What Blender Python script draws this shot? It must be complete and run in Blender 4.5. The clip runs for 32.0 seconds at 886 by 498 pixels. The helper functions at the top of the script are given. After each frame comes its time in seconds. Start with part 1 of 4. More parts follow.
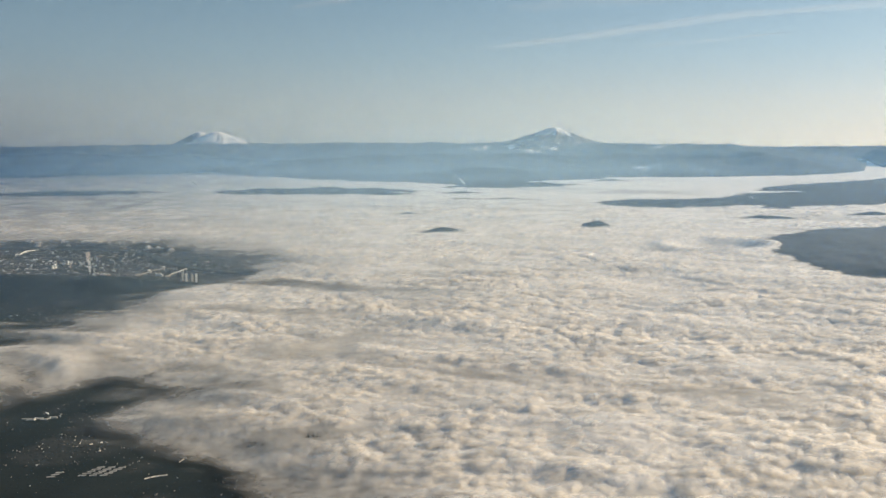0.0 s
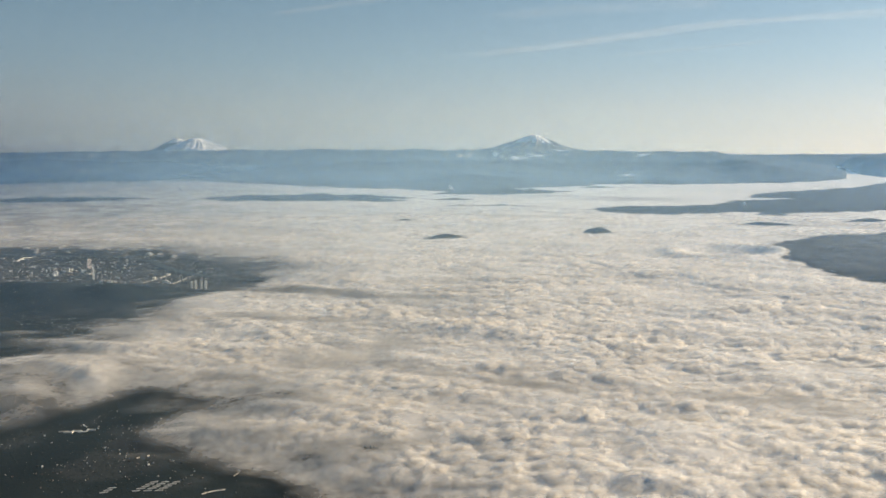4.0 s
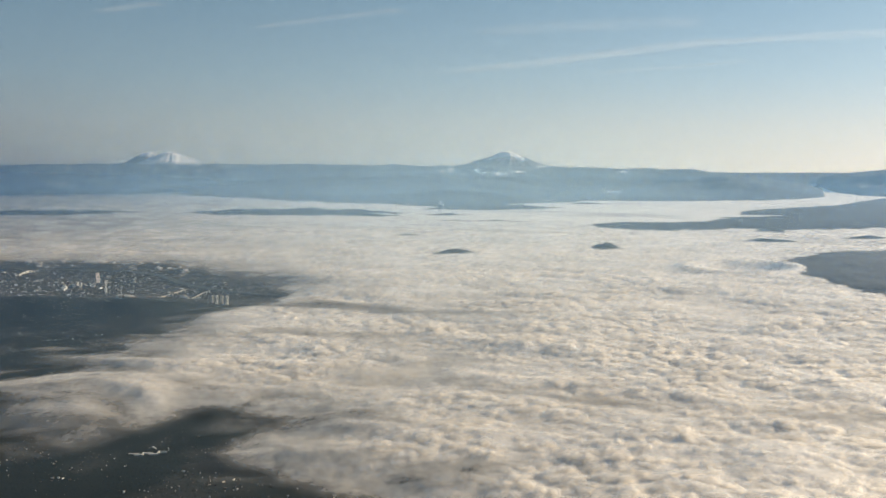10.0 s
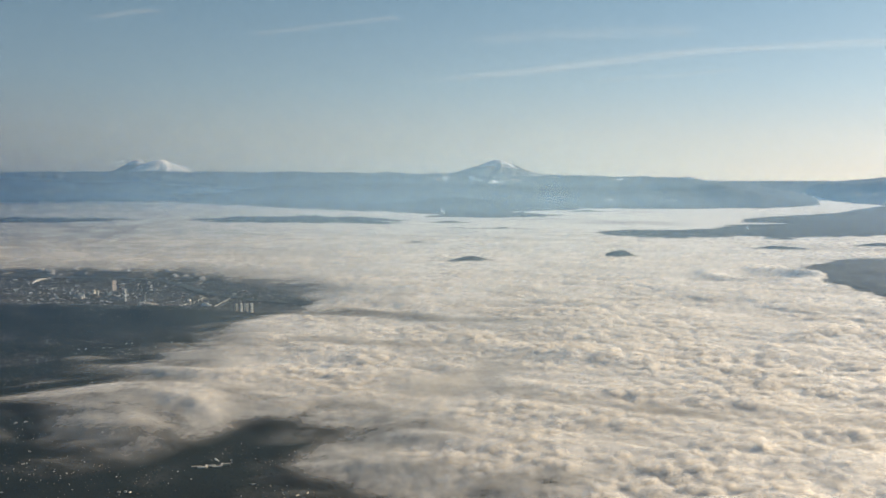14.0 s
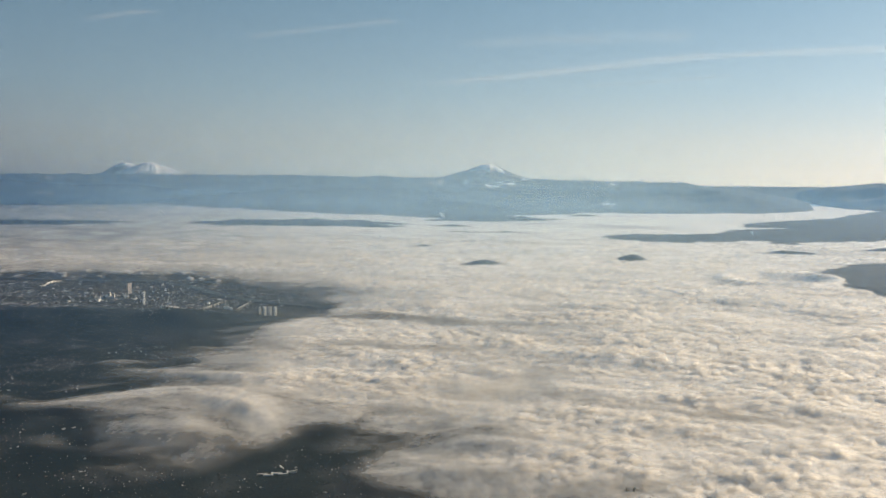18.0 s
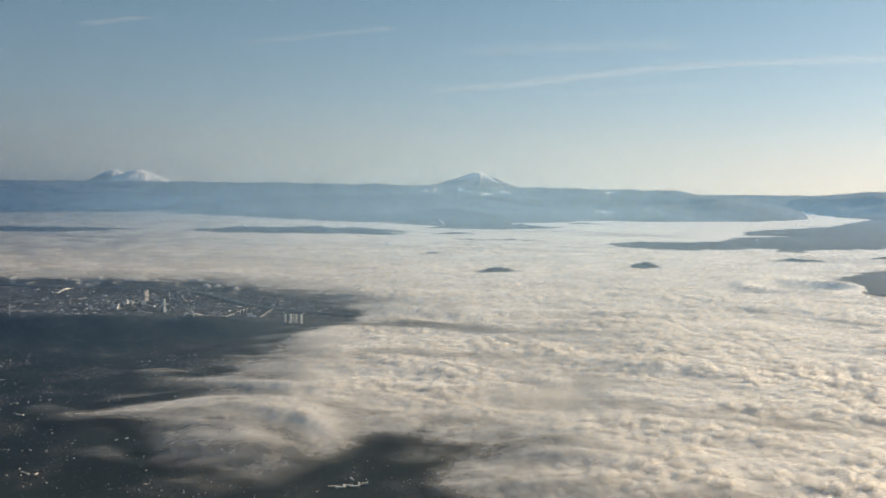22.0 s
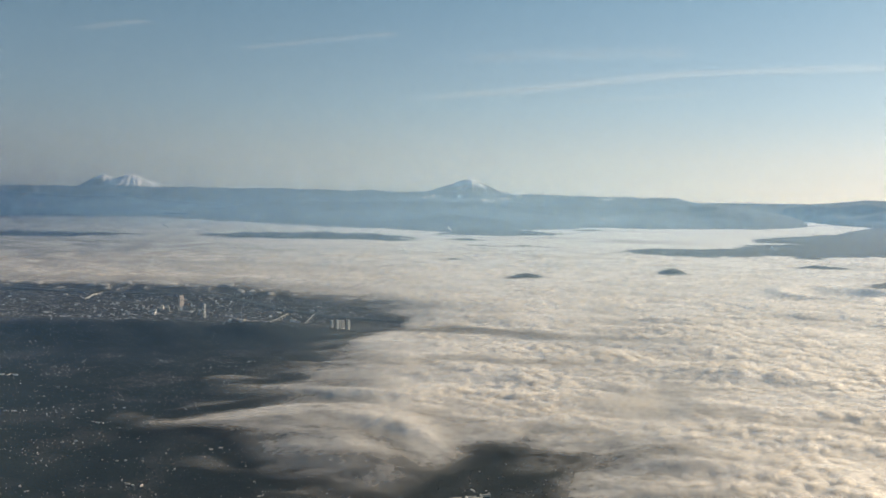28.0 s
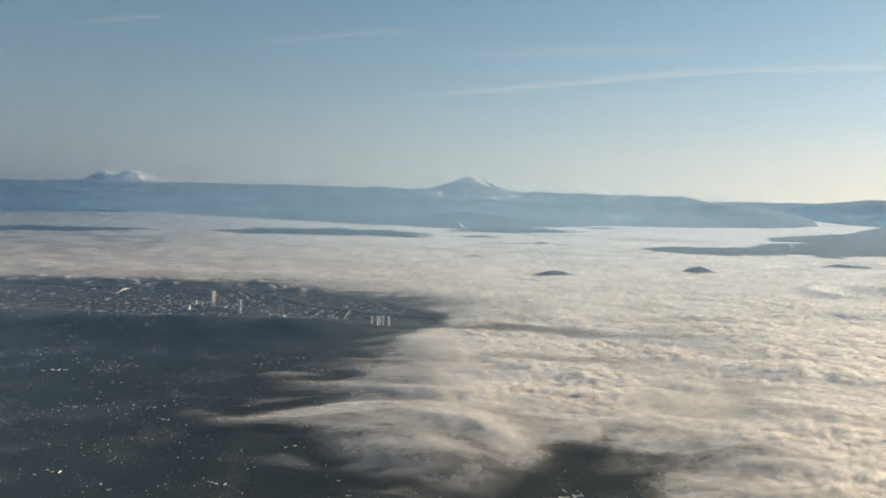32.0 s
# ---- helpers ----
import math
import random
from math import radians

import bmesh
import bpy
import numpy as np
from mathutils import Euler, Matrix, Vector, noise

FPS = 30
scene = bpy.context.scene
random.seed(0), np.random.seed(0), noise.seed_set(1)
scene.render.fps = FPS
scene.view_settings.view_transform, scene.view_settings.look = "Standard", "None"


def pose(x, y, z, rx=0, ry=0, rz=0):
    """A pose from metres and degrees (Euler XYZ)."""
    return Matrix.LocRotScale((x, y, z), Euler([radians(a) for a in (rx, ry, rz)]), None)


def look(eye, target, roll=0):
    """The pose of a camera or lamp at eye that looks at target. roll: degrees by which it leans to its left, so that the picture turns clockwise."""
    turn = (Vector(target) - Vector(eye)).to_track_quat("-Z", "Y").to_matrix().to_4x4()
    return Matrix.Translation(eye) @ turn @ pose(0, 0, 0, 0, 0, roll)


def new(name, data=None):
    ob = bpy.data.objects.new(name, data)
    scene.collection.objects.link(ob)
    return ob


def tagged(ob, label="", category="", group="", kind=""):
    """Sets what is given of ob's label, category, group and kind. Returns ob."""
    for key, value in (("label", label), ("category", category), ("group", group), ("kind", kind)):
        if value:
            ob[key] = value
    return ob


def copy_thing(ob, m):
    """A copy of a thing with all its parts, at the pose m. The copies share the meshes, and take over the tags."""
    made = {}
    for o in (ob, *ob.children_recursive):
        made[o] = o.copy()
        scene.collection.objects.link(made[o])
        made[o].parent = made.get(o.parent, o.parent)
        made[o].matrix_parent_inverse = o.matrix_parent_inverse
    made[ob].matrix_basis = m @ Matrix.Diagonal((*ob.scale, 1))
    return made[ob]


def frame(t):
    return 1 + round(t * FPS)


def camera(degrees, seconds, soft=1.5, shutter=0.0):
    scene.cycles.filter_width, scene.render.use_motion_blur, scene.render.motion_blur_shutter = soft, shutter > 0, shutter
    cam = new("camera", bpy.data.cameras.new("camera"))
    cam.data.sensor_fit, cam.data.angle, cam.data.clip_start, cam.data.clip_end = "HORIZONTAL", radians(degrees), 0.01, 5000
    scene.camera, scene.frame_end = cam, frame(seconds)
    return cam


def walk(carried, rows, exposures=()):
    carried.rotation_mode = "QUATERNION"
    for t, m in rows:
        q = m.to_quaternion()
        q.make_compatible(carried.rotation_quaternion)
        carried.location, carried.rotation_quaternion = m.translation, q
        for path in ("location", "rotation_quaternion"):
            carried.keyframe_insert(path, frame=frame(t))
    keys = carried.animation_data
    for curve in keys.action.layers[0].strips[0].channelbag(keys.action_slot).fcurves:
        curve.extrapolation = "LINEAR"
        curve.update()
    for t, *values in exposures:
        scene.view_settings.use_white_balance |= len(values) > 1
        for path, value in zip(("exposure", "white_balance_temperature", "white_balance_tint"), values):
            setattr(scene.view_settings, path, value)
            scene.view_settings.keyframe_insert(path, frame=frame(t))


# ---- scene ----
EXPOSURE, SUN, SKY, KELVIN, TINT = 1.1, 5.0, 0.0495, 7400, 10
HAZE = 0.00112    # share of light scattered for each metre of air
cam = camera(53.9, 32.0, soft=1.5)
PATH = [
    (0, (2.822, 4.258, 71.255), (2.800, 24.085, 68.627), -0.40),
    (0.5, (0.551, 4.915, 71.133), (0.714, 24.747, 68.550), -0.36),
    (1, (-1.721, 5.577, 71.011), (-1.520, 25.410, 68.440), -0.38),
    (1.5, (-3.993, 6.244, 70.889), (-3.726, 26.078, 68.330), -0.40),
    (2, (-6.265, 6.914, 70.765), (-5.936, 26.750, 68.225), -0.37),
    (2.5, (-8.537, 7.589, 70.641), (-8.150, 27.426, 68.121), -0.33),
    (3, (-10.810, 8.269, 70.516), (-10.371, 28.107, 68.015), -0.31),
    (3.5, (-13.083, 8.952, 70.391), (-12.600, 28.791, 67.908), -0.26),
    (5.5, (-22.173, 11.725, 69.881), (-21.539, 31.571, 67.485), -0.23),
    (6, (-24.445, 12.428, 69.752), (-23.774, 32.276, 67.384), -0.23),
    (6.5, (-26.716, 13.135, 69.622), (-25.968, 32.984, 67.293), -0.20),
    (7, (-28.987, 13.845, 69.491), (-28.061, 33.696, 67.242), -0.05),
    (7.5, (-31.258, 14.559, 69.360), (-30.222, 34.410, 67.153), 0.20),
    (8, (-33.528, 15.276, 69.227), (-32.429, 35.126, 67.040), 0.24),
    (8.5, (-35.798, 15.997, 69.095), (-34.661, 35.846, 66.922), 0.23),
    (9, (-38.067, 16.721, 68.961), (-36.901, 36.572, 66.815), 0.25),
    (9.5, (-40.335, 17.449, 68.827), (-39.128, 37.300, 66.707), 0.23),
    (10, (-42.603, 18.180, 68.692), (-41.360, 38.031, 66.594), 0.24),
    (10.5, (-44.869, 18.914, 68.556), (-43.591, 38.765, 66.480), 0.24),
    (11, (-47.135, 19.651, 68.419), (-45.818, 39.502, 66.366), 0.24),
    (11.5, (-49.400, 20.392, 68.282), (-48.046, 40.242, 66.251), 0.26),
    (12, (-51.663, 21.135, 68.144), (-50.269, 40.985, 66.136), 0.28),
    (12.5, (-53.926, 21.881, 68.005), (-52.494, 41.731, 66.022), 0.28),
    (13, (-56.187, 22.631, 67.865), (-54.720, 42.480, 65.903), 0.30),
    (13.5, (-58.447, 23.382, 67.725), (-56.951, 43.233, 65.795), 0.27),
    (14, (-60.706, 24.137, 67.584), (-59.169, 43.986, 65.674), 0.31),
    (14.5, (-62.963, 24.894, 67.442), (-61.389, 44.743, 65.556), 0.32),
    (16.5, (-71.977, 27.949, 66.867), (-70.226, 47.786, 65.016), 0.51),
    (17, (-74.226, 28.719, 66.721), (-72.433, 48.553, 64.879), 0.52),
    (17.5, (-76.473, 29.491, 66.575), (-74.643, 49.323, 64.745), 0.60),
    (18, (-78.719, 30.265, 66.428), (-76.851, 50.096, 64.620), 0.61),
    (18.5, (-80.963, 31.041, 66.280), (-79.053, 50.870, 64.492), 0.63),
    (19, (-83.204, 31.820, 66.131), (-81.258, 51.647, 64.367), 0.66),
    (19.5, (-85.444, 32.600, 65.982), (-83.460, 52.425, 64.241), 0.67),
    (20, (-87.681, 33.383, 65.832), (-85.663, 53.206, 64.113), 0.69),
    (20.5, (-89.917, 34.167, 65.681), (-87.856, 53.988, 63.987), 0.69),
    (21, (-92.150, 34.953, 65.529), (-90.045, 54.772, 63.859), 0.69),
    (21.5, (-94.380, 35.741, 65.376), (-92.242, 55.558, 63.733), 0.74),
    (22, (-96.608, 36.530, 65.223), (-94.426, 56.345, 63.606), 0.75),
    (22.5, (-98.834, 37.321, 65.069), (-96.617, 57.134, 63.476), 0.75),
    (23, (-101.058, 38.114, 64.914), (-98.801, 57.924, 63.344), 0.77),
    (23.5, (-103.278, 38.908, 64.758), (-100.979, 58.715, 63.212), 0.80),
    (24, (-105.496, 39.704, 64.602), (-103.162, 59.509, 63.083), 0.79),
    (24.5, (-107.711, 40.500, 64.444), (-105.337, 60.303, 62.951), 0.80),
    (25, (-109.924, 41.299, 64.286), (-107.517, 61.098, 62.813), 0.81),
    (25.5, (-112.133, 42.098, 64.128), (-109.703, 61.896, 62.671), 0.84),
    (27.5, (-120.942, 45.306, 63.484), (-118.455, 65.098, 62.036), 0.97),
    (28, (-123.136, 46.111, 63.321), (-120.646, 65.902, 61.872), 1.03),
    (28.5, (-125.327, 46.916, 63.158), (-122.827, 66.706, 61.708), 1.06),
    (29, (-127.515, 47.722, 62.993), (-125.006, 67.510, 61.533), 1.14),
    (29.5, (-129.699, 48.528, 62.828), (-127.193, 68.316, 61.359), 1.18),
    (30, (-131.880, 49.336, 62.662), (-129.380, 69.123, 61.177), 1.21),
    (30.5, (-134.057, 50.144, 62.495), (-131.560, 69.930, 60.995), 1.27),
    (31, (-136.231, 50.952, 62.328), (-133.730, 70.738, 60.822), 1.28),
    (31.5, (-138.401, 51.761, 62.159), (-135.894, 71.546, 60.653), 1.32),
    (32, (-140.567, 52.570, 61.990), (-138.045, 72.353, 60.485), 1.35),
]
walk(cam, [(t, look(eye, target, roll)) for t, eye, target, roll in PATH],
     exposures=[(0, EXPOSURE, KELVIN, TINT), (32, EXPOSURE, KELVIN, TINT)])

# The landscape is laid out at 35 m to the kilometre, so that peaks 130 km off lie within reach of the lens.
# z = 0 is sea level below the first eye; the ground falls away with the globe's curve.
scene.cycles.transparent_max_bounces = 32
CURVE = 520000.0
FOG_TOP = 7.0

# ---------------------------------------------------------------- light
SUN_AZ, SUN_EL = radians(66), radians(17)     # clockwise from +y, above the horizon
world = bpy.data.worlds.new("sky")
scene.world = world
world.use_nodes = True
wn, wl = world.node_tree.nodes, world.node_tree.links
sky = wn.new("ShaderNodeTexSky")
sky.sky_type = "NISHITA"
sky.sun_disc = False
sky.sun_elevation, sky.sun_rotation = SUN_EL, SUN_AZ
sky.altitude, sky.air_density, sky.dust_density, sky.ozone_density = 1800, 1.15, 1.4, 1.0
wn["Background"].inputs[1].default_value = SKY
# hazy winter air: the glare band at the horizon is spread upwards
way = wn.new("ShaderNodeTexCoord").outputs["Generated"]
lift = wn.new("ShaderNodeVectorMath")
lift.operation = "MULTIPLY_ADD"
lift.inputs[1].default_value, lift.inputs[2].default_value = (1, 1, 0.95), (0, 0, 0.055)
wl.new(way, lift.inputs[0])
wl.new(lift.outputs[0], sky.inputs[0])
warm = wn.new("ShaderNodeVectorMath")
warm.operation = "MULTIPLY"
rise = wn.new("ShaderNodeSeparateXYZ")
wl.new(way, rise.inputs[0])
tint = wn.new("ShaderNodeValToRGB")
for at, col in ((0.035, (1.0, 0.885, 0.93)), (0.09, (0.89, 0.92, 0.985))):
    tint.color_ramp.elements.new(at).color = (*col, 1)
tint.color_ramp.elements[0].color, tint.color_ramp.elements[0].position = (0.97, 0.84, 0.91, 1), 0.0
tint.color_ramp.elements[-1].color, tint.color_ramp.elements[-1].position = (0.77, 0.945, 1.0, 1), 0.22
wl.new(rise.outputs[2], tint.inputs[0])
wl.new(tint.outputs[0], warm.inputs[1])
wl.new(sky.outputs[0], warm.inputs[0])
wl.new(warm.outputs[0], wn["Background"].inputs[0])

sun_data = bpy.data.lights.new("sun", "SUN")
sun_data.energy, sun_data.angle, sun_data.color = SUN, radians(2.0), (1.0, 0.83, 0.62)
sun = new("sun", sun_data)
sun_way = Vector((math.sin(SUN_AZ) * math.cos(SUN_EL), math.cos(SUN_AZ) * math.cos(SUN_EL), math.sin(SUN_EL)))
sun.matrix_world = look(sun_way * 500, (0, 0, 0))


# ---------------------------------------------------------------- noise in the plan
def hashed(ix, iy, seed):
    h = (ix.astype(np.int64) * 374761393 + iy.astype(np.int64) * 668265263 + seed * 974711) & 0xFFFFFFFF
    h = ((h ^ (h >> 13)) * 1274126177) & 0xFFFFFFFF
    return ((h ^ (h >> 16)) & 0xFFFFFF) / float(0x1000000)


def lattice(ix, iy, seeds, size):
    """Hashed values on the whole lattice under the points where that is the shorter way, and each point's place in it."""
    x0, y0 = int(ix.min()) - 1, int(iy.min()) - 1
    nx, ny = int(ix.max()) - x0 + 3, int(iy.max()) - y0 + 3
    if nx * ny > size:
        return None
    gx_, gy_ = np.meshgrid(np.arange(x0, x0 + nx), np.arange(y0, y0 + ny), indexing="ij")
    at = ((ix - x0) * ny + (iy - y0)).astype(np.int64)
    return [hashed(gx_, gy_, s).ravel() for s in seeds], at, ny


def grad(x, y, seed=0):
    """Smooth noise, about -1 to 1."""
    x, y = np.broadcast_arrays(np.asarray(x, float), np.asarray(y, float))
    ix, iy = np.floor(x), np.floor(y)
    fx, fy = x - ix, y - iy
    ux, uy = fx * fx * fx * (fx * (fx * 6 - 15) + 10), fy * fy * fy * (fy * (fy * 6 - 15) + 10)
    table = lattice(ix, iy, (seed,), 4 * x.size)
    if table:
        turn = table[0][0] * 2 * np.pi
        cosine, sine = np.cos(turn), np.sin(turn)
    out = 0
    for a, wa in ((0, 1 - ux), (1, ux)):
        for b, wb in ((0, 1 - uy), (1, uy)):
            if table:
                at = table[1] + a * table[2] + b
                out = out + wa * wb * (cosine[at] * (fx - a) + sine[at] * (fy - b))
            else:
                turn = hashed(ix + a, iy + b, seed) * 2 * np.pi
                out = out + wa * wb * (np.cos(turn) * (fx - a) + np.sin(turn) * (fy - b))
    return out * 1.5


def fbm(x, y, octaves=4, seed=0, gain=0.5):
    out, amp, total = 0, 1.0, 0
    for k in range(octaves):
        out = out + amp * grad(x * 2.03 ** k + 17.3 * k, y * 2.03 ** k - 9.1 * k, seed + k)
        total += amp
        amp *= gain
    return out / total


def cells(x, y, seed=0):
    """Distance to the nearest of one scattered point a cell."""
    ix, iy = np.floor(x), np.floor(y)
    best = np.full(np.shape(x), 9.0)
    table = lattice(ix, iy, (seed, seed + 7), 8 * x.size)
    for a in (-1, 0, 1):
        for b in (-1, 0, 1):
            if table:
                at = table[1] + a * table[2] + b
                px, py = ix + a + table[0][0][at], iy + b + table[0][1][at]
            else:
                px = ix + a + hashed(ix + a, iy + b, seed)
                py = iy + b + hashed(ix + a, iy + b, seed + 7)
            best = np.minimum(best, (x - px) ** 2 + (y - py) ** 2)
    return np.sqrt(best)


def ramp(v, lo, hi):
    u = np.clip((v - lo) / (hi - lo), 0, 1)
    return u * u * (3 - 2 * u)


def oval(x, y, cx, cy, a, b, turn=0.0):
    """1 at the centre, 0 on the rim, below 0 outside."""
    c, s = math.cos(radians(turn)), math.sin(radians(turn))
    u, v = (x - cx) * c + (y - cy) * s, -(x - cx) * s + (y - cy) * c
    return 1 - np.sqrt((u / a) ** 2 + (v / b) ** 2)


# ---------------------------------------------------------------- the lie of the land
def drop(x, y):
    return (x * x + y * y) / CURVE


# The foothills by bearing from the first eye: where they leave the fog, how high they reach, how far that lies behind.
FOOT_AZ = [-60, -27, -20, -15, -9, -3, 2.5, 8, 13, 15.3, 18, 20, 22, 24, 25.2, 25.7, 25.85, 26.05, 26.23, 26.64, 27.72, 29.17, 31, 36, 60]
FOOT_D = [1500, 1634, 1658, 1660, 1367, 1230, 1150, 1281, 1390, 1404, 1430, 1450, 1487, 1570, 1650, 1720, 2450, 2450, 2150, 1975, 1832, 1740, 1650, 1550, 1500]
FOOT_Z = [36, 38, 40, 42, 43, 43, 42, 42, 40, 40, 38, 33, 28, 18, 8, 2, 3, 12, 19, 25, 31, 37, 42, 47, 54]
FOOT_W = [900, 900, 900, 880, 1000, 1100, 1100, 950, 700, 600, 520, 400, 360, 300, 280, 200, 400, 420, 450, 480, 520, 600, 650, 700, 700]

# Low hills that stand out of the fog: centre, half axes, turn, top above the fog.
ISLES = [
    (1.5, 601, 24, 13, 5, 2.0), (-27, 741, 15, 8, 0, 1.0), (113.5, 629, 15, 12, 0, 3.1),
    (256, 680, 42, 9, -14, 1.5), (352, 705, 40, 8, 4, 1.6),
    (-150, 1055, 150, 60, -4, 2.0), (-62, 1000, 48, 18, -8, 1.6), (96, 1150, 105, 50, 12, 2.4), (-440, 1050, 125, 55, 3, 0.9), (25, 1010, 34, 7, 0, 1.0),
    (240, 1268, 40, 10, 10, 1.8), (-39, 216, 10, 5, 0, -1.8), (-61, 237, 9, 4, 0, -1.8), (-24, 190, 10, 5, 0, -1.8), (60, 905, 70, 5, -14, 0.4),
]
# Low country on the sunward side: the banks south of the great river, and the nearer wooded rise.
RIVER_BANK = [(393, 1069), (471, 1143), (566, 1203), (622, 1254), (699, 1352), (848, 1519), (1500, 1560), (1600, 900), (900, 780), (382, 814), (332, 793), (307, 775),
              (287, 778), (299, 805), (273, 805), (249, 786), (206, 794), (157, 803), (150, 840), (187, 880), (245, 878), (296, 902), (334, 968), (420, 988), (371, 1027)]
WOODED_RISE = [(196, 535), (186, 480), (188, 429), (203, 394), (260, 350), (420, 300), (800, 320), (800, 600), (560, 640), (316, 620), (230, 575)]


def inside(x, y, shape, reach=1e9):
    """Distance to the rim of a closed shape in the plan, positive inside; capped at reach."""
    out = np.full(np.shape(x), -float(min(reach, 1e4)))
    px, py = np.array(shape, float).T
    near = (x > px.min() - reach) & (x < px.max() + reach) & (y > py.min() - reach) & (y < py.max() + reach)
    u, v = x[near], y[near]
    best, odd = np.full(u.shape, 1e9), np.zeros(u.shape, bool)
    for ax, ay, bx, by in zip(px, py, np.roll(px, -1), np.roll(py, -1)):
        dx, dy = bx - ax, by - ay
        k = np.clip(((u - ax) * dx + (v - ay) * dy) / (dx * dx + dy * dy), 0, 1)
        best = np.minimum(best, (u - ax - k * dx) ** 2 + (v - ay - k * dy) ** 2)
        if ay != by:
            odd ^= ((ay > v) != (by > v)) & (u < ax + (v - ay) * dx / dy)
    dist = np.minimum(np.sqrt(best), min(reach, 1e4))
    out[near] = np.where(odd, dist, -dist)
    return out


def land(x, y):
    """Height of the bare ground."""
    x, y = np.asarray(x, float), np.asarray(y, float)
    far = np.hypot(x, y)
    z = 1.2 + 0.35 * fbm(x / 60, y / 60, 3, 5)
    # the hills south-west of the city, and the ridge in front of it
    z = z + 1.9 * ramp(-x, 20, 80) * ramp(395 - y, 0, 90) * (1 + 0.35 * fbm(x / 38, y / 38, 4, 11))
    crest = 402 + 0.22 * (-150 - x)
    z = z + 4.6 * np.exp(-((y - crest) / 24) ** 2) * ramp(-x, 108, 150) * (1 + 0.5 * fbm(x / 30, y / 30, 3, 21))
    wx, wy = x + 9 * fbm(x / 40, y / 40, 3, 31), y + 9 * fbm(x / 40, y / 40, 3, 37)
    wx, wy = wx + 5 * fbm(x / 13, y / 13, 3, 33), wy + 9 * fbm(x / 24, y / 18, 3, 39)
    big, small = 0.75 * fbm(x / 30, y / 24, 5, 41), 0.16 * fbm(x / 6, y / 6, 4, 41)
    for cx, cy, a, b, turn, top in ISLES:
        lump = np.clip(oval(wx if a > 60 else x + 0.45 * (wx - x), wy if a > 60 else y + 0.45 * (wy - y), cx, cy, a, b, turn) * (1.6 if a > 60 else 1.1), -0.5, 1)
        rise = (FOG_TOP - 2.2 + top) * np.maximum(lump, 0) ** (0.5 if a > 60 else 0.62) * (1 + (big if a > 60 else small))
        z = np.maximum(z, 1.2 + rise)
    for shape, top in ((RIVER_BANK, 1.5), (WOODED_RISE, 1.7)):
        d = inside(wx, wy, shape, 260.0) + 10 * fbm(x / 45, y / 45, 4, 43)
        plateau = FOG_TOP - 1.0 + top * ramp(d, 0, 60) + 0.9 * ramp(d, 4, 30) * fbm(x / 55, y / 42, 5, 47) + 0.8 * ramp(d, -2, 6) * (0.6 + fbm(x / 9, y / 9, 3, 49))
        z = np.maximum(z, 1.2 + (plateau - 1.2) * ramp(d, -34, 16))
    # the foothills
    az = np.degrees(np.arctan2(x, y))
    foot = np.interp(az, FOOT_AZ, FOOT_D) + (50 - 34 * ramp(az, 20, 25)) * fbm(x / 110, y / 110, 4, 51)
    top = np.interp(az, FOOT_AZ, FOOT_Z)
    up = np.clip((far - foot) / np.interp(az, FOOT_AZ, FOOT_W), 0, 1)
    fold = 1 - 2.0 * np.abs(fbm(x / 210 + 3, y / 210, 5, 61, 0.55))
    spur = fbm(x / 90, y / 140, 5, 67, 0.55)
    hills = top * up ** 0.8 * (1 + 0.75 * (fold - 0.45) * (1 - 0.7 * ramp(up, 0.55, 1.0)) + 0.34 * spur * (1 - 0.65 * up))
    hills = hills + up * (5.5 * fbm(x / 120, y / 150, 5, 71, 0.6) + 1.6 * fbm(x / 26, y / 60, 3, 77)) - 0.022 * np.maximum(far - foot - np.interp(az, FOOT_AZ, FOOT_W), 0)
    z = np.maximum(z, (hills + drop(x, y) * ramp(up, 0, 0.35) + 1.2) * ramp(far, 1050, 1200))
    last = 22 + 4 * fbm(x / 260, y / 260, 4, 73)
    z = np.maximum(z, (last + drop(x, y)) * np.exp(-((far - 3150) / 200) ** 2))
    z = z * (1 - ramp(far, 3500, 4300)) + 4 * ramp(far, 3500, 4300)
    return z - drop(x, y)


# The clear ground that the fog leaves open, and, coarser, its rim as x for each y.
CLEAR = [(-5, 90), (-31, 161), (-44, 178), (-68, 188), (-76, 198), (-81, 206), (-79, 214), (-71, 222), (-70, 226), (-76, 230), (-88, 232), (-95, 226), (-99, 219),
         (-111, 210), (-122, 205), (-131, 214), (-142, 228), (-146, 242), (-158, 257), (-171, 261), (-168, 267), (-149, 273), (-137, 287), (-154, 300), (-136, 314),
         (-137, 337), (-127, 349), (-122, 366), (-119, 377), (-112, 385), (-102, 396), (-94, 406), (-92, 423), (-104, 465), (-118, 490), (-145, 517), (-186, 545),
         (-257, 552), (-322, 566), (-420, 568), (-900, 580), (-900, 90)]
RIM_Y = [120, 161, 178, 188, 206, 214, 242, 261, 273, 287, 300, 314, 337, 349, 366, 385, 396, 406, 423, 465, 490, 517, 545, 552, 566, 580]
RIM_X = [-12, -31, -44, -68, -110, -131, -146, -171, -149, -137, -154, -136, -137, -127, -122, -112, -102, -94, -92, -104, -118, -145, -186, -257, -420, -900]


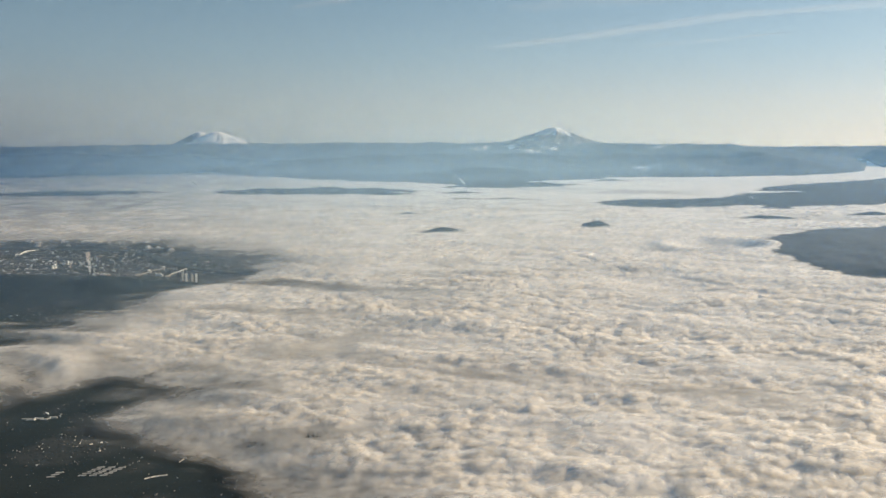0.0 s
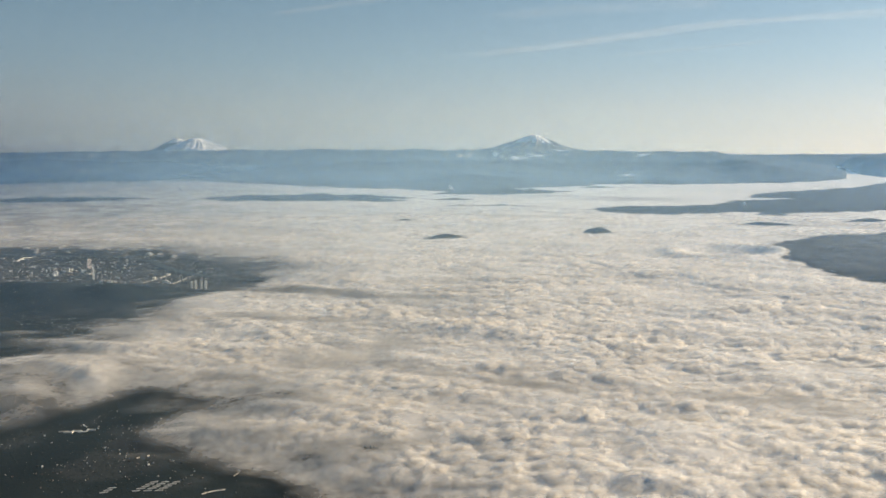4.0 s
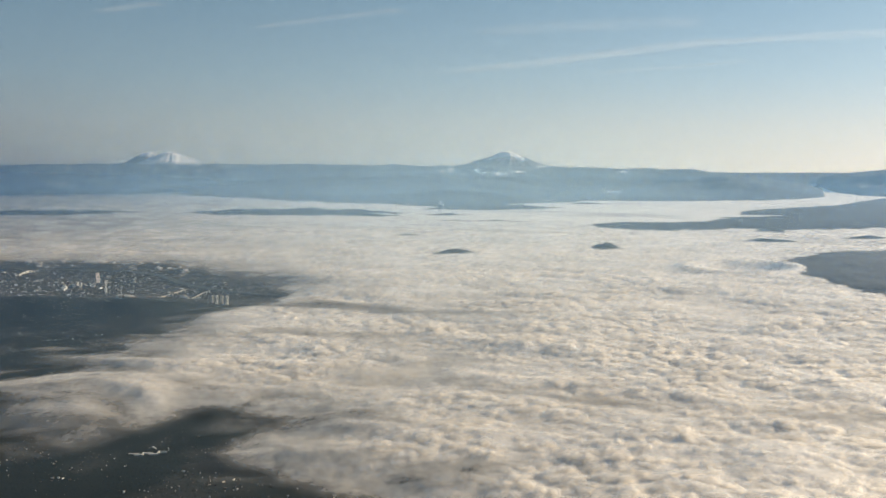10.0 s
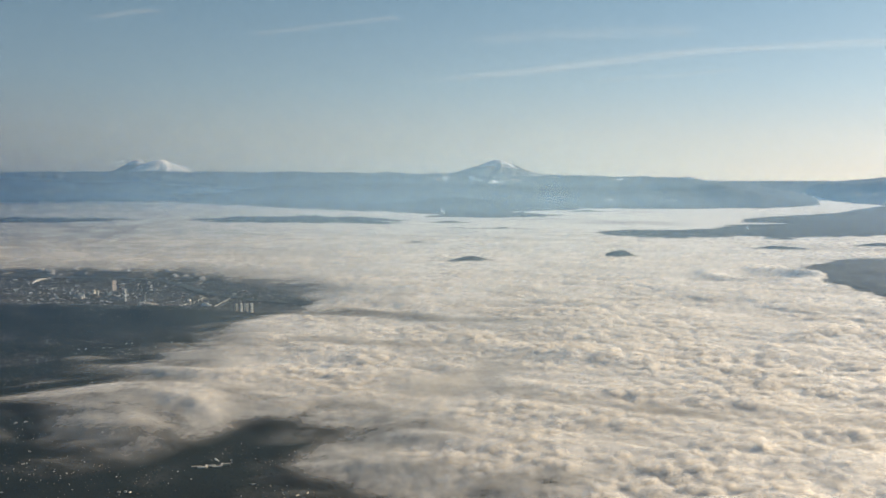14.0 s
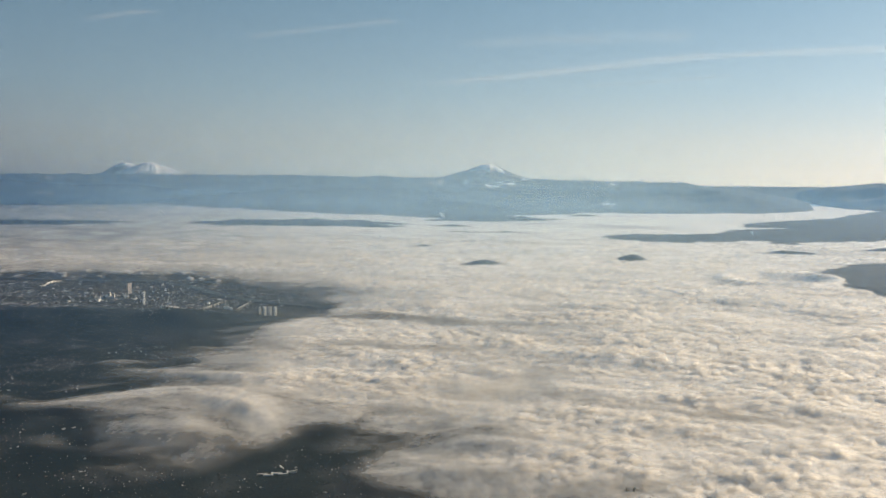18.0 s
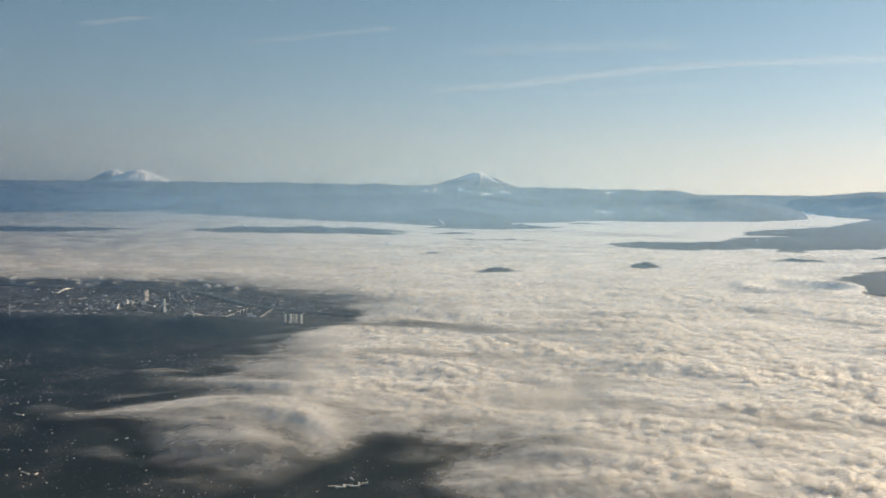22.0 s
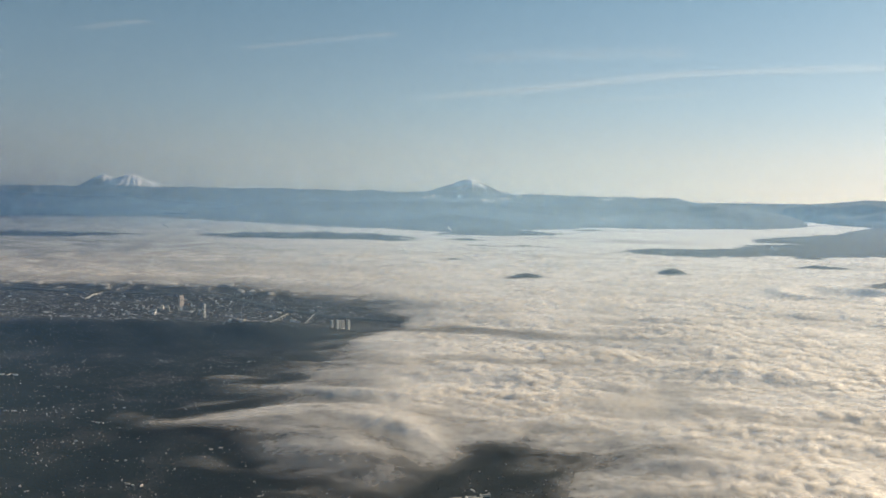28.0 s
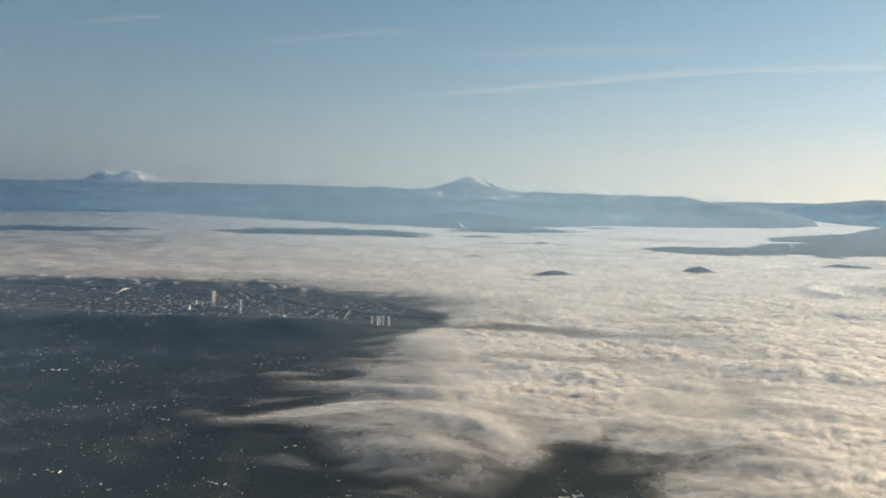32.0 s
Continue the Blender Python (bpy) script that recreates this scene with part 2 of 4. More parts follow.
# Bands that cross the fog: their line, half width, how much thinner (or, below 0, thicker) it is there.
BANDS = [
    ([-42, -19, -6, 12, 28, 46, 90], [256, 250, 240, 234, 227, 222, 210], 9, 0.75),
    ([-25, -10, 10, 27, 60], [230, 227, 223, 218, 208], 6, -0.7),
    ([-97, -81, -60, -40], [326, 329, 320, 312], 8, 0.6),
    ([-98, -69, -43, -19, 0, 40], [362, 358, 336, 316, 298, 280], 9, -0.8),
    ([-54, -45, -32, -24], [258, 256, 268, 291], 7, 0.65),
    ([-153, -140, -127, -115, -105], [299, 299, 290, 282, 275], 5, -0.75),
    ([-166, -148, -136, -125, -116, -108, -104, -98, -94], [263, 268, 271, 266, 260, 251, 241, 231, 225], 6, -0.9),
    ([-128, -122, -118, -110, -106], [259, 250, 243, 236, 229], 5, 0.6),
    ([-139, -131], [258, 256], 5, 0.5),
    ([-104, -98, -93], [262, 257, 252], 4, 0.75),
    ([-114, -105, -99], [329, 321, 317], 6, 0.5),
    ([-38, -31, -23, -14], [191, 190, 191, 192], 4, 0.55), ([-60, -48], [229, 228], 4, 0.4),
]


def fog_shape(x, y):
    """Height, thickness (0 to 1), puffs (0 to about 1) of the fog, and the way in from its rim."""
    far = np.hypot(x, y)
    base = FOG_TOP - drop(x, y) - 0.9 * ramp(far, 330, 620)
    # long swells, drawn out along the wind
    wx = x + 16 * fbm(x / 70, y / 70, 3, 101)
    wy = y + 16 * fbm(x / 70, y / 70, 3, 103)
    u, v = wx * 0.94 - wy * 0.34, wx * 0.34 + wy * 0.94
    swell = fbm(u / 120, v / 34, 4, 105)
    ribs = grad(u / 60 + 0.5 * swell, v / 13, 111)
    patch = ramp(fbm(x / 60, y / 50, 3, 113), -0.3, 0.25)
    # the rim, ragged at several scales
    loose = 0.3 + 0.7 * ramp(np.hypot(x + 80, y - 210), 16, 60)
    ex = x + 9 * loose * fbm(x / 26, y / 22, 4, 151) + 2.2 * fbm(x / 5, y / 6, 3, 149)
    ey = y + 8 * loose * fbm(x / 26, y / 20, 4, 153) + 20 * fbm(x / 19, y / 34, 4, 155) * ramp(y, 440, 520)
    edge = -inside(ex, ey, CLEAR, 130.0)
    # heaped billows, softer towards the rim
    calm = (0.45 + 0.55 * patch) * (0.45 + 0.55 * ramp(edge, 0, 60))
    bx, by = x + 2.0 * fbm(x / 8, y / 8, 4, 121), y + 2.0 * fbm(x / 8, y / 8, 4, 123)
    p, q = bx * 0.97 - by * 0.25, bx * 0.25 + by * 0.97
    heap = 1 - np.clip(cells(p / 9.5, q / 8.0, 131), 0, 1) ** 2
    heap2 = 1 - np.clip(cells(p / 4.2 + 5, q / 4.4, 137), 0, 1) ** 2
    near = 1 - 0.2 * ramp(far, 600, 1400)
    puff = (0.26 * heap + 0.16 * heap2 + 0.6 * fbm(p / 15, q / 11, 5, 143, 0.55) + 0.14) * calm
    puff = 0.14 + 0.5 * (puff - 0.14 + np.sqrt((puff - 0.14) ** 2 + 0.008))
    z = base + (2.4 - 1.3 * ramp(far, 300, 600)) * swell + 0.4 * ribs * near + 1.5 * puff * near - 1.3
    # the long furrow and the ring of an island just under the fog
    line = y - np.interp(x, [60, 80, 91, 114, 128, 147, 200], [500, 455, 417, 391, 365, 328, 250])
    line = line + 3 * fbm(x / 25, y / 25, 3, 141)
    z = z + (0.45 * np.exp(-((line - 7) / 6) ** 2) - 0.45 * np.exp(-(line / 6) ** 2)) * ramp(x, 40, 80) * ramp(240 - x, 0, 60)
    ring = oval(x, y, 163, 512, 30, 26, 20)
    z = z + 1.9 * np.exp(-((ring + 0.1) / 0.25) ** 2) - 1.6 * ramp(ring, 0.1, 0.7)
    # thickness
    wisp = fbm(x / 22 + 0.3 * swell, y / 12, 5, 157)
    lobe = np.maximum(ramp(-x, 90, 116), ramp(y, 420, 470))
    thick = ramp(edge + 6 * loose * wisp, -3 - 2 * lobe, 6 + 8 * lobe)
    inner = ramp(edge, 0, 58)
    curl = fbm(x / 30 + 0.8 * fbm(x / 30, y / 30, 2, 158), y / 15 + 0.02 * x, 5, 159, 0.58)
    tip = np.exp(-((x + 98) / 26) ** 2 - ((y - 368) / 22) ** 2)
    thick = thick * (1 - (1 - inner) * (1 - tip) * np.maximum(0.15 + 0.85 * lobe, 0.6 * ramp(212 - y, 0, 24)) * (0.46 + 0.42 * ramp(curl, -0.25, 0.3)))
    veil = oval(ex, ey, -64, 386, 58, 14, -26)
    thick = thick * (1 - 0.74 * ramp(veil + 0.3 * wisp, -0.1, 0.6))
    # between the heaps and in the long troughs the fog is thinner
    thick = thick * (1 - 0.3 * ramp(0.40 - puff, 0.0, 0.4) * near * ramp(edge, 0, 40) * (1 - 0.5 * ramp(far, 300, 700)))
    trough = fbm(u / 90 + 2, v / 30, 4, 165)
    thick = thick * (1 - 0.34 * ramp(trough, 0.06, 0.36) * ramp(700 - far, 0, 400))
    # over the hills by the rim it lies thin and broken
    broken = ramp(-x, 15, 85) * ramp(290 - y, 0, 60) * (1 - lobe)
    thick = thick * (1 - broken * (0.32 + 0.5 * ramp(fbm(x / 17, y / 12, 5, 163, 0.6), -0.2, 0.35)))
    wave, spots = 5 * fbm(x / 20, y / 20, 4, 167), 0.8 + 0.8 * fbm(x / 22, y / 18, 4, 169)
    raised = 0
    for bxs, bys, wide, much in BANDS:
        slope = (np.interp(x + 3, bxs, bys) - np.interp(x - 3, bxs, bys)) / 6
        band = (y - np.interp(x, bxs, bys) + wave) / np.sqrt(1 + slope * slope)
        mid = np.exp(-(band / wide) ** 2) * ramp(x, bxs[0] - 10, bxs[0] + 8) * ramp(bxs[-1] + 14 - x, 0, 22) * np.clip(spots, 0, 1.2)
        raised = raised - (0.35 if much > 0 else 0.7) * much * mid
        thick = thick * (1 - 0.85 * np.clip(much, 0, 1) * mid) + np.clip(-much, 0, 1) * np.clip(mid, 0, 1) * (0.9 - thick) * ramp(edge, -4, 14) * (thick < 0.9)
    # towards the far city side the fog is a thin grey veil
    side = ramp(-x / np.maximum(y, 1), 0.04, 0.42) * ramp(y, 380, 470)
    thick = thick * (1 - side * (0.22 + 0.4 * ramp(fbm(x / 26, y / 34, 5, 173), -0.3, 0.35)))
    # small dark rents
    rent = fbm(x / 12, y / 8, 3, 161)
    thick = thick * (1 - 0.4 * ramp(rent, 0.42, 0.6) * ramp(520 - far, 0, 200))
    # far veils over low ground
    thin = fbm(u / 260 + 4, v / 60, 4, 171)
    thick = thick * (1 - 0.3 * ramp(thin, 0.12, 0.4) * ramp(far, 450, 700))
    z = z + raised - 1.8 * (1 - ramp(edge, -4, 26)) * (1 - tip) * ramp(540 - y, 0, 60)
    cover = z - land(x, y)
    thick = thick * ramp(cover, 0.2, 1.5)
    return z, thick, puff * thick, edge


# ---------------------------------------------------------------- materials
def material(name):
    m = bpy.data.materials.new(name)
    m.use_nodes = True
    t = m.node_tree
    t.nodes.clear()
    out = t.nodes.new("ShaderNodeOutputMaterial")
    return m, t, out


def node(t, kind, inputs=(), **props):
    n = t.nodes.new(kind)
    for key, value in props.items():
        if key == "operation":
            n.operation = value
        elif key == "attribute_name":
            n.attribute_name = value
        elif key == "feature":
            n.feature = value
        elif key == "data_type":
            n.data_type = value
        elif key == "mode":
            n.blend_type = value
    for key, value in dict(inputs).items():
        if hasattr(value, "is_output"):
            t.links.new(value, n.inputs[key])
        else:
            n.inputs[key].default_value = value
    return n


def tex(t, scale, detail=4.0, rough=0.55, coords=None, dist=0.0):
    co = coords or t.nodes.new("ShaderNodeTexCoord").outputs["Object"]
    return node(t, "ShaderNodeTexNoise", {"Vector": co, "Scale": scale, "Detail": detail, "Roughness": rough, "Distortion": dist}).outputs[0]


def steps(t, value, *stops):
    n = t.nodes.new("ShaderNodeValToRGB")
    t.links.new(value, n.inputs[0])
    ramp_ = n.color_ramp
    while len(ramp_.elements) < len(stops):
        ramp_.elements.new(0.5)
    for el, (at, col) in zip(ramp_.elements, stops):
        el.position = at
        el.color = (*col, 1) if isinstance(col, tuple) else (col, col, col, 1)
    return n.outputs[0]


def maths(t, op, a, b=0.0, c=0.0):
    return node(t, "ShaderNodeMath", {0: a, 1: b, 2: c}, operation=op).outputs[0]


def blend(t, fac, a, b, mode="MIX"):
    n = node(t, "ShaderNodeMix", data_type="RGBA", mode=mode)
    for key, value in ((0, fac), (6, a), (7, b)):
        if hasattr(value, "is_output"):
            t.links.new(value, n.inputs[key])
        else:
            n.inputs[key].default_value = (*value, 1) if isinstance(value, tuple) else value
    return n.outputs[2]


def fog_material(name, cover=1.0):
    m, t, out = material(name)
    co = t.nodes.new("ShaderNodeTexCoord").outputs["Object"]
    dens = node(t, "ShaderNodeAttribute", attribute_name="thickness").outputs["Fac"]
    fine = tex(t, 0.55, 6, 0.6, co, 0.4)
    finer = tex(t, 1.9, 4, 0.6, co)
    lumps = tex(t, 0.26, 3, 0.5, co, 0.3)
    relief = maths(t, "ADD", maths(t, "MULTIPLY", lumps, 1.6), maths(t, "ADD", fine, maths(t, "MULTIPLY", finer, 0.3)))
    bump = node(t, "ShaderNodeBump", {"Height": relief, "Strength": 0.3, "Distance": 1.0}).outputs[0]
    tone = blend(t, tex(t, 0.03, 4, 0.5, co), (0.76, 0.76, 0.76), (0.86, 0.85, 0.84))
    dif = node(t, "ShaderNodeBsdfDiffuse", {"Color": tone, "Normal": bump}).outputs[0]
    # fog scatters light through itself: a share is lit whichever way the surface faces
    level = node(t, "ShaderNodeCombineXYZ", {0: 0.25, 1: 0.0, 2: 0.97}).outputs[0]
    even = node(t, "ShaderNodeBsdfDiffuse", {"Color": tone, "Normal": level}).outputs[0]
    tra = node(t, "ShaderNodeBsdfTranslucent", {"Color": tone, "Normal": bump}).outputs[0]
    body = node(t, "ShaderNodeMixShader", {0: 0.20, 1: dif, 2: even}).outputs[0]
    body = node(t, "ShaderNodeMixShader", {0: 0.22, 1: body, 2: tra}).outputs[0]
    calm = node(t, "ShaderNodeVectorMath", {0: bump, 1: (0.0, 0.0, 0.5)}, operation="ADD").outputs[0]
    calm = node(t, "ShaderNodeVectorMath", {0: calm}, operation="NORMALIZE").outputs[0]
    glo = node(t, "ShaderNodeBsdfGlossy", {"Color": (0.9, 0.88, 0.84, 1), "Roughness": 0.54, "Normal": calm}).outputs[0]
    body = node(t, "ShaderNodeMixShader", {0: 0.54, 1: body, 2: glo}).outputs[0]
    ragged = maths(t, "ADD", dens, maths(t, "MULTIPLY", maths(t, "SUBTRACT", fine, 0.5), maths(t, "MULTIPLY", maths(t, "MULTIPLY", dens, maths(t, "SUBTRACT", 1.0, dens)), 2.6)))
    alpha = node(t, "ShaderNodeClamp", {0: maths(t, "MULTIPLY", ragged, cover)}).outputs[0]
    clear = node(t, "ShaderNodeBsdfTransparent").outputs[0]
    mix = node(t, "ShaderNodeMixShader", {0: alpha, 1: clear, 2: body}).outputs[0]
    t.links.new(mix, out.inputs[0])
    return m


SHELLS = 5


def puff_material(level):
    """Loose fog in small heaps: what shows at this level of them."""
    m, t, out = material("loose_fog")
    co = t.nodes.new("ShaderNodeTexCoord").outputs["Object"]
    flat = node(t, "ShaderNodeVectorMath", {0: co, 1: (0.80, 0.92, 0.0)}, operation="MULTIPLY").outputs[0]
    drift = node(t, "ShaderNodeTexNoise", {"Vector": flat, "Scale": 0.16, "Detail": 4.0, "Roughness": 0.6}).outputs["Color"]
    drift = node(t, "ShaderNodeVectorMath", {0: drift, 1: (4.5, 4.5, 0.0), 2: flat}, operation="MULTIPLY_ADD").outputs[0]
    heaps = []
    for scale in (0.27, 0.62):
        v = node(t, "ShaderNodeTexVoronoi", {"Vector": drift, "Scale": scale}, feature="SMOOTH_F1")
        v.voronoi_dimensions = "2D"
        v.inputs["Smoothness"].default_value = 0.35
        heaps.append(v.outputs["Distance"])
    broad = tex(t, 0.06, 5, 0.6, flat)
    sweep = node(t, "ShaderNodeMapRange", {0: tex(t, 0.022, 4, 0.55, flat), 1: 0.36, 2: 0.60, 3: 0.55, 4: 1.08}).outputs[0]
    fine = tex(t, 1.5, 4, 0.65, flat)
    # 0 in the gaps, about 1 on the highest heads
    high = maths(t, "SUBTRACT", 1.08, maths(t, "ADD", maths(t, "MULTIPLY", heaps[0], 0.75), maths(t, "MULTIPLY", heaps[1], 0.45)))
    high = maths(t, "ADD", high, maths(t, "MULTIPLY", maths(t, "SUBTRACT", broad, 0.5), 1.5))
    high = maths(t, "ADD", high, maths(t, "MULTIPLY", maths(t, "SUBTRACT", fine, 0.5), 0.5))
    high = maths(t, "MULTIPLY", high, sweep)
    dens = node(t, "ShaderNodeAttribute", attribute_name="thickness").outputs["Fac"]
    low = 0.22 + 0.15 * level
    show = node(t, "ShaderNodeMapRange", {0: high, 1: low, 2: low + 0.38, 3: 0.0, 4: 0.55}).outputs[0]
    alpha = maths(t, "MULTIPLY", show, dens)
    bump = node(t, "ShaderNodeBump", {"Height": high, "Strength": 0.29, "Distance": 1.0}).outputs[0]
    tone = (0.86, 0.85, 0.84, 1)
    dif = node(t, "ShaderNodeBsdfDiffuse", {"Color": tone, "Normal": bump}).outputs[0]
    tra = node(t, "ShaderNodeBsdfTranslucent", {"Color": tone, "Normal": bump}).outputs[0]
    glo = node(t, "ShaderNodeBsdfGlossy", {"Color": (0.9, 0.88, 0.84, 1), "Roughness": 0.56, "Normal": bump}).outputs[0]
    body = node(t, "ShaderNodeMixShader", {0: 0.3, 1: dif, 2: tra}).outputs[0]
    body = node(t, "ShaderNodeMixShader", {0: 0.52, 1: body, 2: glo}).outputs[0]
    clear = node(t, "ShaderNodeBsdfTransparent").outputs[0]
    mix = node(t, "ShaderNodeMixShader", {0: alpha, 1: clear, 2: body}).outputs[0]
    t.links.new(mix, out.inputs[0])
    return m


def ground_material():
    m, t, out = material("wooded_and_built_ground")
    co = t.nodes.new("ShaderNodeTexCoord").outputs["Object"]
    woods = blend(t, tex(t, 0.9, 5, 0.6, co), (0.007, 0.013, 0.017), (0.013, 0.023, 0.030))
    woods = blend(t, steps(t, tex(t, 0.05, 4, 0.5, co), (0.45, 0.0), (0.62, 1.0)), woods, (0.016, 0.025, 0.030))
    grain = steps(t, tex(t, 2.4, 3, 0.7, co), (0.42, 0.0), (0.60, 1.0))
    town = blend(t, grain, (0.030, 0.038, 0.045), (0.070, 0.078, 0.086))
    built = node(t, "ShaderNodeAttribute", attribute_name="built").outputs["Fac"]
    base = blend(t, built, woods, town)
    snow = node(t, "ShaderNodeAttribute", attribute_name="snow").outputs["Fac"]
    base = blend(t, snow, base, (0.82, 0.84, 0.86))
    b = node(t, "ShaderNodeBsdfPrincipled", {"Base Color": base, "Roughness": 0.9, "Specular IOR Level": 0.08}).outputs[0]
    t.links.new(b, out.inputs[0])
    return m


def plain(name, dark, light, scale=3.0, rough=0.8, metal=0.0, shine=0.5):
    m, t, out = material(name)
    co = t.nodes.new("ShaderNodeTexCoord").outputs["Object"]
    info = t.nodes.new("ShaderNodeObjectInfo").outputs["Random"]
    col = blend(t, tex(t, scale, 4, 0.6, co), dark, light)
    col = blend(t, maths(t, "MULTIPLY", info, 0.35), col, tuple(0.6 * c for c in dark))
    b = node(t, "ShaderNodeBsdfPrincipled", {"Base Color": col, "Roughness": rough, "Metallic": metal, "Specular IOR Level": shine}).outputs[0]
    t.links.new(b, out.inputs[0])
    return m


def island_material(name, *cols):
    """Roofs and walls that differ from house to house."""
    m, t, out = material(name)
    rnd = t.nodes.new("ShaderNodeNewGeometry").outputs["Random Per Island"]
    n = len(cols)
    col = steps(t, rnd, *[(k / n, c) for k, c in enumerate(cols)])
    col.node.color_ramp.interpolation = "CONSTANT"
    col = blend(t, maths(t, "MULTIPLY", tex(t, 6.0, 3), 0.4), col, (0.12, 0.12, 0.12))
    b = node(t, "ShaderNodeBsdfPrincipled", {"Base Color": col, "Roughness": 0.75}).outputs[0]
    t.links.new(b, out.inputs[0])
    return m


def mountain_material(name, low, high):
    m, t, out = material(name)
    co = t.nodes.new("ShaderNodeTexCoord").outputs["Object"]
    snow = node(t, "ShaderNodeAttribute", attribute_name="snow").outputs["Fac"]
    rag = steps(t, maths(t, "ADD", snow, maths(t, "MULTIPLY", maths(t, "SUBTRACT", tex(t, 0.10, 6, 0.7, co), 0.5), 1.7)), (0.42, 0.0), (0.58, 1.0))
    rock = blend(t, tex(t, 0.05, 5, 0.6, co), low, high)
    base = blend(t, rag, rock, (0.84, 0.85, 0.87))
    b = node(t, "ShaderNodeBsdfPrincipled", {"Base Color": base, "Roughness": 0.8}).outputs[0]
    t.links.new(b, out.inputs[0])
    return m


def haze_material(opacity):
    """Sheet painted blue to stand in for hazy air: lets most light by and scatters some of it from both sides."""
    m, t, out = material("painted_haze")
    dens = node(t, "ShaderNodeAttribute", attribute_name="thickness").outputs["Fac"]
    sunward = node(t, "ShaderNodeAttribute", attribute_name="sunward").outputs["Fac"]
    # the haze's blue is put into the colour, deeper on the sunward side
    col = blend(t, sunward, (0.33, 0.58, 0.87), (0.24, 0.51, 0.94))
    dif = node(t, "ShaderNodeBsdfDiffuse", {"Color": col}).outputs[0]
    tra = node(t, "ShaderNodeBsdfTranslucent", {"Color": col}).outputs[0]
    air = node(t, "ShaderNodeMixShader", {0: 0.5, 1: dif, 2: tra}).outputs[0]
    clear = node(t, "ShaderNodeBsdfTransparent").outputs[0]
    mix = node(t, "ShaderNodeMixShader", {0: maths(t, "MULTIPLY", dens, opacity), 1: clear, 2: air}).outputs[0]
    t.links.new(mix, out.inputs[0])
    return m


def streak_material():
    m, t, out = material("ice_cloud")
    co = t.nodes.new("ShaderNodeTexCoord").outputs["Object"]
    dens = node(t, "ShaderNodeAttribute", attribute_name="thickness").outputs["Fac"]
    n = steps(t, tex(t, 0.012, 5, 0.65, co, 0.6), (0.3, 0.25), (0.7, 1.0))
    glint = node(t, "ShaderNodeCombineXYZ", {0: -sun_way.x, 1: -sun_way.y, 2: -sun_way.z}).outputs[0]
    dif = node(t, "ShaderNodeBsdfDiffuse", {"Color": (0.9, 0.9, 0.9, 1)}).outputs[0]
    tra = node(t, "ShaderNodeBsdfTranslucent", {"Color": (0.95, 0.95, 0.95, 1), "Normal": glint}).outputs[0]
    body = node(t, "ShaderNodeMixShader", {0: 0.8, 1: dif, 2: tra}).outputs[0]
    clear = node(t, "ShaderNodeBsdfTransparent").outputs[0]
    mix = node(t, "ShaderNodeMixShader", {0: maths(t, "MULTIPLY", dens, n), 1: clear, 2: body}).outputs[0]
    t.links.new(mix, out.inputs[0])
    return m


FOG = fog_material("fog")
WISP = fog_material("wispy_fog", 0.75)
GROUND = ground_material()
CONCRETE = plain("pale_concrete", (0.42, 0.41, 0.39), (0.58, 0.57, 0.54))
WHITE = plain("white_cladding", (0.66, 0.66, 0.64), (0.82, 0.81, 0.79))
STONE = plain("reddish_granite", (0.58, 0.50, 0.46), (0.72, 0.64, 0.60))
GLASS = plain("tinted_glass_wall", (0.10, 0.14, 0.17), (0.22, 0.27, 0.30), 5.0, 0.25)
BRICK = plain("brown_brick", (0.16, 0.11, 0.09), (0.26, 0.19, 0.15))
ROOF = plain("grey_flat_roof", (0.30, 0.30, 0.30), (0.46, 0.46, 0.45))
PALE_ROOF = plain("white_membrane_roof", (0.44, 0.44, 0.43), (0.62, 0.62, 0.61))
STEEL = plain("painted_steel", (0.5, 0.52, 0.52), (0.66, 0.67, 0.66), 3.0, 0.5, 0.3)
ASPHALT = plain("asphalt", (0.05, 0.05, 0.05), (0.09, 0.09, 0.09))
BARK = plain("bark", (0.05, 0.035, 0.025), (0.10, 0.075, 0.05))
NEEDLES = plain("conifer_needles", (0.015, 0.025, 0.029), (0.027, 0.041, 0.046), 3.0, 0.9, 0.0, 0.06)
HOUSES = island_material("house_roofs_and_walls", (0.62, 0.62, 0.61), (0.44, 0.43, 0.42), (0.07, 0.07, 0.08), (0.22, 0.20, 0.19), (0.05, 0.05, 0.06), (0.34, 0.33, 0.32), (0.06, 0.06, 0.06), (0.10, 0.09, 0.09), (0.16, 0.15, 0.15), (0.05, 0.05, 0.06), (0.07, 0.07, 0.08))


# ---------------------------------------------------------------- mesh helpers
def link(name, mesh, mat, parent=None, label=""):
    ob = new(name, mesh)
    if mat is not None and not mesh.materials:
        mesh.materials.append(mat)
    if parent is not None:
        ob.parent = parent
    if label:
        tagged(ob, label)
    return ob


def part(name, bm, mat, parent=None, label=""):
    me = bpy.data.meshes.new(name)
    bm.to_mesh(me)
    bm.free()
    return link(name, me, mat, parent, label)


